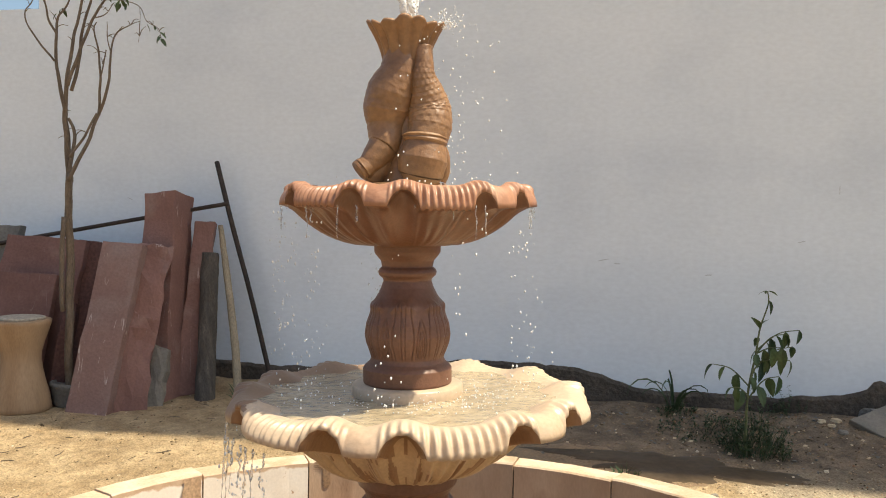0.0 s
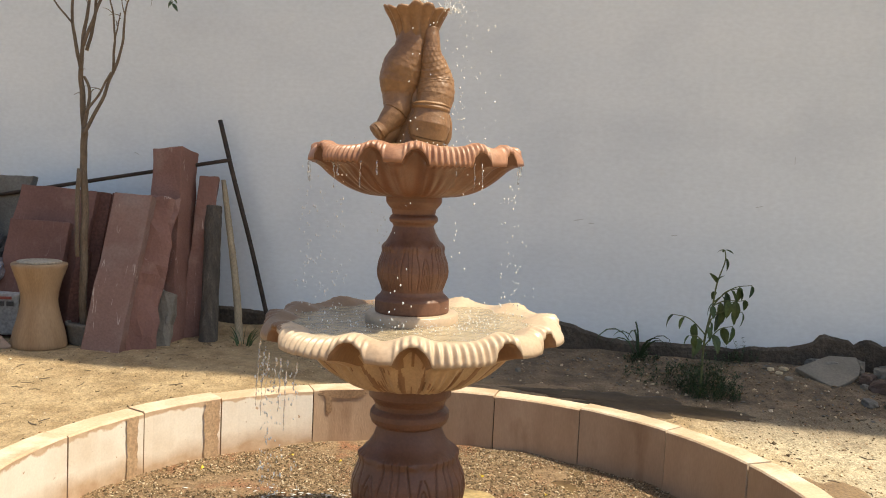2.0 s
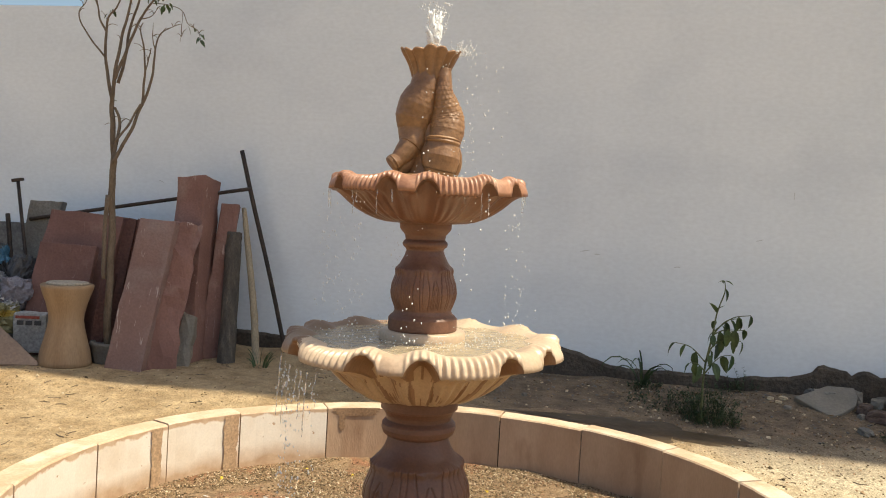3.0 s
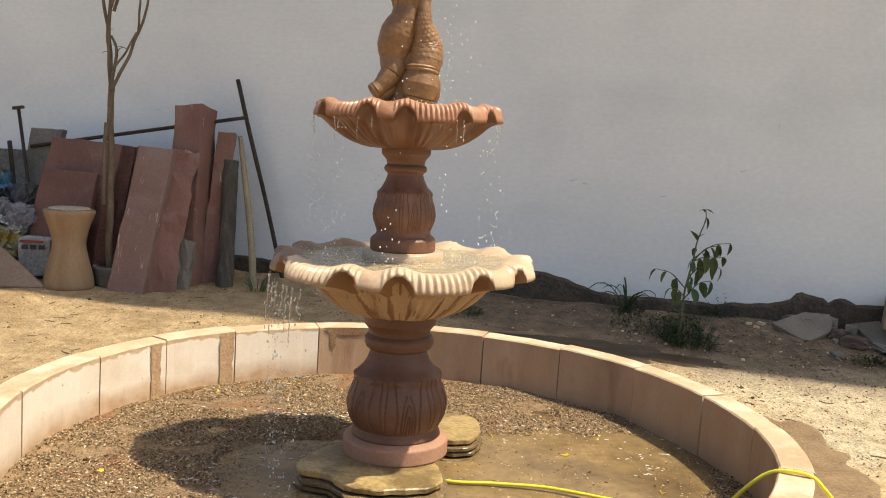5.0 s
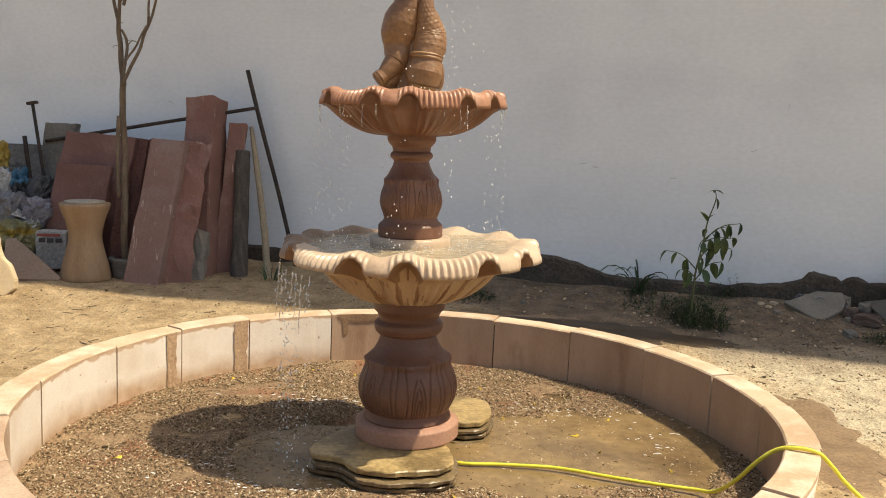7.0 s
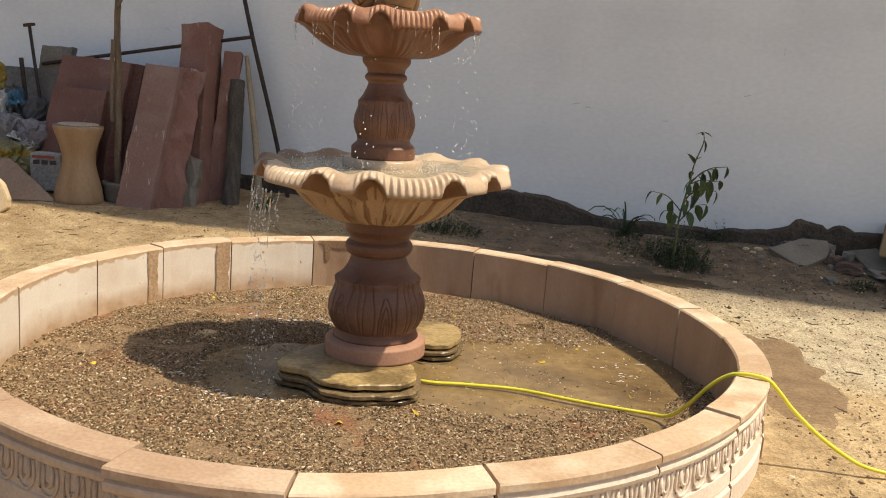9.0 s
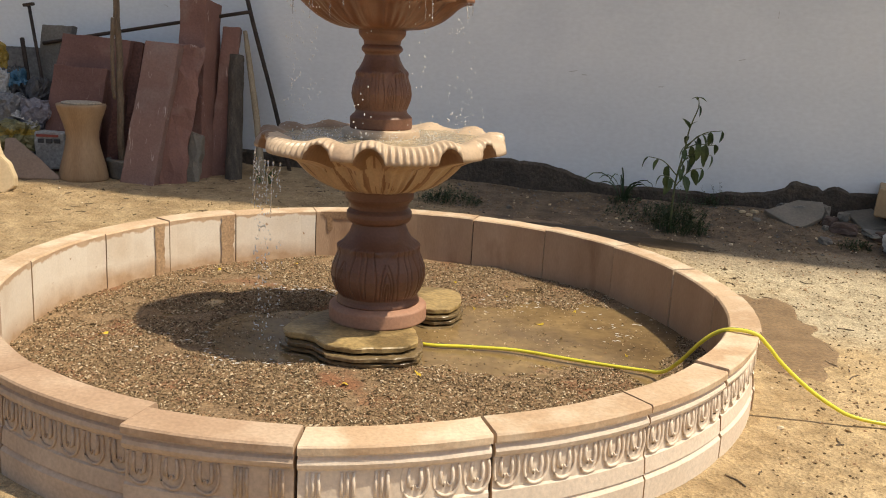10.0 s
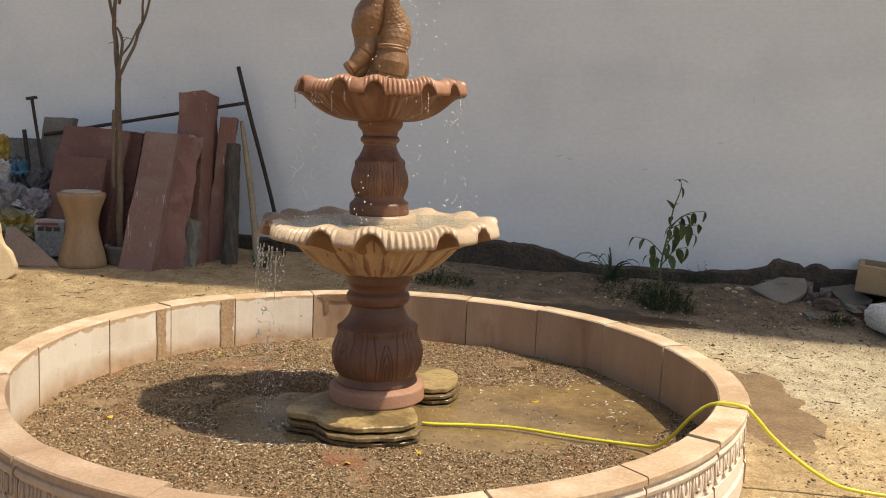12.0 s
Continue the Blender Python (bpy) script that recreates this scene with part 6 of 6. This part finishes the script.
def twigs():
    """Straw, chips and twigs lying on the earth."""
    rnd = random.Random(61)
    V, F = [], []
    made = 0
    while made < 260:
        x, y = rnd.uniform(-3.2, 2.9), rnd.uniform(1.2, 5.1)
        if math.hypot(x - CX, y - CY) < R_OUT + 0.06 or y > wall_y(x) - 0.15:
            continue
        made += 1
        a, ln = rnd.uniform(0, 6.28), rnd.uniform(0.015, 0.08)
        p = [(x + ln * t * math.cos(a + 0.4 * t), y + ln * t * math.sin(a + 0.4 * t)) for t in (0, 0.5, 1)]
        v, f = tube_geo([(q[0], q[1], ground_z(*q) + 0.003) for q in p], rnd.uniform(0.001, 0.003), 5, base=len(V))
        V, F = V + v, F + f
    tagged(mesh_of("twigs", V, F, M_BARK), "straw and twigs scattered on the earth", "twigs", kind="stuff")


def debris():
    """Broken chips and lumps of earth along the foot of the wall and behind the basin."""
    rnd = random.Random(91)
    octa = [(1, 0, 0), (0.2, 1, 0.1), (-1, 0.1, 0), (-0.1, -1, 0), (0.3, 0.1, 0.7), (-0.3, 0.2, 0.6), (0, 0, -0.6)]
    fa = [(0, 1, 4), (1, 5, 4), (1, 2, 5), (2, 3, 5), (3, 4, 5), (3, 0, 4), (1, 0, 6), (2, 1, 6), (3, 2, 6), (0, 3, 6)]
    for mat, count, lo, hi, label in ((M_DAMP, 900, 0.004, 0.014, "dark lumps of earth along the foot of the wall"), (M_CREAMSTONE, 90, 0.004, 0.013, "pale stone chips along the foot of the wall"), (M_GREYSTONE, 420, 0.004, 0.013, "grey gravel along the foot of the wall")):
        V, F = [], []
        for _ in range(count):
            x = rnd.uniform(-0.9, 3.0)
            y = wall_y(x) - 0.06 - abs(rnd.gauss(0, 0.42))
            if y < 3.7 or math.hypot(x - CX, y - CY) < R_OUT + 0.08:
                continue
            s = lo + (hi - lo) * rnd.random() ** 2
            rot = Euler((rnd.uniform(-0.5, 0.5), rnd.uniform(-0.5, 0.5), rnd.uniform(0, 6.28))).to_matrix()
            c = Vector((x, y, ground_z(x, y) + s * 0.2))
            b = len(V)
            V += [c + rot @ Vector((p[0] * s * 1.4, p[1] * s, p[2] * s * 0.8)) for p in octa]
            F += [tuple(b + k for k in t) for t in fa]
        tagged(mesh_of("debris", V, F, mat), label, "debris", kind="stuff")


grit()
twigs()
debris()


# ---------------------------------------------------------------- water in the air
def falling_water():
    rnd = random.Random(33)
    lean = fountain.matrix_world.copy()
    ico = bmesh.new()
    bmesh.ops.create_icosphere(ico, subdivisions=1, radius=1.0)
    iv = [v.co.copy() for v in ico.verts]
    fi = [tuple(v.index for v in f.verts) for f in ico.faces]
    ico.free()

    def drops(points, name, label, mat=M_WATER):
        V, F = [], []
        for p, s, st in points:
            b = len(V)
            q = lean @ Vector(p)
            V += [q + Vector((c.x * s, c.y * s, c.z * s * st)) for c in iv]
            F += [tuple(b + i for i in t) for t in fi]
        ob = mesh_of(name, V, F, mat, None, True)
        tagged(ob, label, "water", kind="stuff")

    def ring(r, a, z):
        return (r * math.cos(a), r * math.sin(a), z)

    pts = []
    for a0 in [rnd.uniform(0, 6.283) for _ in range(26)]:      # from the upper lip down to the lower bowl
        for _ in range(rnd.randint(5, 16)):
            z = rnd.uniform(0.82, 1.28)
            pts.append((ring(0.335 + rnd.gauss(0.0, 0.012) + 0.03 * (1.28 - z), a0 + rnd.gauss(0, 0.04), z), rnd.uniform(0.0011, 0.0029), rnd.uniform(1, 1.9)))
    for _ in range(100):                                        # spray round the finial
        a = rnd.uniform(-1.7, 1.2)
        z = rnd.uniform(1.3, 1.78)
        pts.append((ring(rnd.uniform(0.1, 0.26), a, z), rnd.uniform(0.0012, 0.003), 1.2))
    for _ in range(190):                                        # splashes round the upper pedestal's foot
        pts.append((ring(rnd.uniform(0.16, 0.3), rnd.gauss(-0.9, 0.8), 0.8 + abs(rnd.gauss(0, 0.014))), rnd.uniform(0.001, 0.0024), 1.0))
    for _ in range(90):
        pts.append((ring(rnd.uniform(0.1, 0.4), rnd.uniform(0, 6.28), 0.8 + abs(rnd.gauss(0, 0.03))), rnd.uniform(0.0012, 0.0028), 1.0))
    for _ in range(60):
        pts.append((ring(rnd.uniform(0.1, 0.3), rnd.uniform(0, 6.28), 1.335 + abs(rnd.gauss(0, 0.02))), rnd.uniform(0.0012, 0.0028), 1.0))
    for a0 in (-2.72, -2.62, -2.55, -2.45, 3.0, -2.85, -2.3):                # broken strings below the lower lip's left side
        for _ in range(34):
            z = 0.7 - 0.66 * rnd.random() ** 1.3
            pts.append((ring(0.47 + rnd.gauss(0, 0.008), a0 + rnd.gauss(0, 0.018), z), rnd.uniform(0.0012, 0.0032), rnd.uniform(1, 2.4)))
    drops(pts, "water_drops", "bright drops of falling and splashing water", M_FROTH)

    V, F = [], []
    for a0, r, z0, ln in ((-2.72, 0.468, 0.725, 0.19), (-2.66, 0.462, 0.73, 0.13), (-3.0, 0.468, 0.74, 0.16), (-2.96, 0.47, 0.735, 0.2), (-2.45, 0.465, 0.728, 0.15), (-2.4, 0.46, 0.728, 0.2), (-2.5, 0.466, 0.728, 0.1), (-2.3, 0.46, 0.728, 0.08)):
        n = 26
        path = [lean @ Vector(ring(r + 0.012 * t + 0.003 * noise.noise((t * 7, a0 * 9, 0)), a0 + 0.018 * noise.noise((t * 6, a0 * 5, 3)), z0 - ln * t)) for t in [k / n for k in range(n + 1)]]
        v, f = tube_geo(path, [max(0.0004, 0.0034 * (1 - 0.6 * k / n) * (0.75 + 1.3 * noise.noise((k * 0.55, a0 * 31, 7)))) for k in range(n + 1)], 7, base=len(V))
        V, F = V + v, F + f
    for _ in range(44):
        a0 = rnd.uniform(0, 6.283)
        ln = 0.075 * rnd.random() ** 1.6 + 0.006
        path = [lean @ Vector(ring(0.331 + 0.003 * noise.noise((t * 3, a0 * 9, 1)), a0 + 0.012 * noise.noise((t * 3, a0 * 9, 5)), 1.292 - ln * t)) for t in [k / 8 for k in range(9)]]
        v, f = tube_geo(path, [max(0.0003, 0.0013 * (0.8 + 1.4 * noise.noise((k * 0.8, a0 * 31, 2)))) for k in range(9)], 6, base=len(V))
        V, F = V + v, F + f
    tagged(mesh_of("water_strings", V, F, M_STRING, None, True), "thin strings of water running off the bowls' lips", "water", kind="stuff")

    # the jet: a short frothy plume of ragged tongues above the nozzle
    V, F = [], []
    for k in range(26):
        a, up = rnd.uniform(0, 6.283), rnd.uniform(0.05, 0.135)
        out = rnd.uniform(0.004, 0.026)
        path = [lean @ Vector((0.004 + out * math.cos(a) * (0.3 + t) + 0.003 * math.sin(t * 9 + k), out * math.sin(a) * (0.3 + t), 1.775 + up * t)) for t in [q / 9 for q in range(10)]]
        v, f = tube_geo(path, [(0.004 + 0.006 * math.sin(math.pi * min(1, q / 8.5))) * rnd.uniform(0.6, 1.3) for q in range(10)], 7, base=len(V))
        V, F = V + v, F + f
    tagged(mesh_of("water_jet", V, F, M_FOAM, None, True), "short frothy white water jet above the nozzle", "water")
    pts = []
    for _ in range(260):
        a, t = rnd.uniform(0, 6.28), rnd.random()
        pts.append(((0.006 + (0.02 + 0.05 * t * rnd.random() ** 2) * math.cos(a), (0.02 + 0.03 * rnd.random()) * math.sin(a), 1.775 + 0.15 * t), rnd.uniform(0.001, 0.0036), 1.0))
    for _ in range(150):
        pts.append(((0.09 + rnd.gauss(0.01, 0.02), rnd.gauss(-0.02, 0.03), 1.752 + abs(rnd.gauss(0, 0.018))), rnd.uniform(0.001, 0.003), 1.0))
    drops(pts, "water_splash", "white splashing drops at the finial's cup", M_FROTH)



def foam_flecks():
    """Small flat flecks of foam drifting where water strikes the pool and along the wet foot of the ring."""
    rnd = random.Random(71)
    V, F = [], []
    spots = [(-0.42, 2.78, 0.16, 0.03, 50), (-0.45, 2.3, 0.12, 0.06, 14), (-0.75, 2.05, 0.14, 0.06, 14), (-0.55, 1.86, 0.16, 0.04, 26), (0.62, 2.86, 0.2, 0.03, 20), (0.45, 2.72, 0.2, 0.05, 10), (0.9, 2.55, 0.1, 0.1, 18)]
    for cx, cy, sx, sy, count in spots:
        for _ in range(count):
            x, y = rnd.gauss(cx, sx), rnd.gauss(cy, sy)
            ln, w, a = rnd.uniform(0.004, 0.016), rnd.uniform(0.002, 0.005), rnd.gauss(0, 0.5)
            o = len(V)
            ring = [(ln * math.cos(q) * rnd.uniform(0.7, 1.2), w * math.sin(q) * rnd.uniform(0.7, 1.2)) for q in [k * math.pi / 4 for k in range(8)]]
            z = max(bed_z(x, y), 0.004) + 0.0015
            V += [(x + u * math.cos(a) - v * math.sin(a), y + u * math.sin(a) + v * math.cos(a), z) for u, v in ring] + [(x, y, z + 0.0015)]
            F += [(o + k, o + (k + 1) % 8, o + 8) for k in range(8)]
    tagged(mesh_of("foam", V, F, M_FROTH), "white flecks of foam on the basin's water", "foam", kind="stuff")


falling_water()
foam_flecks()
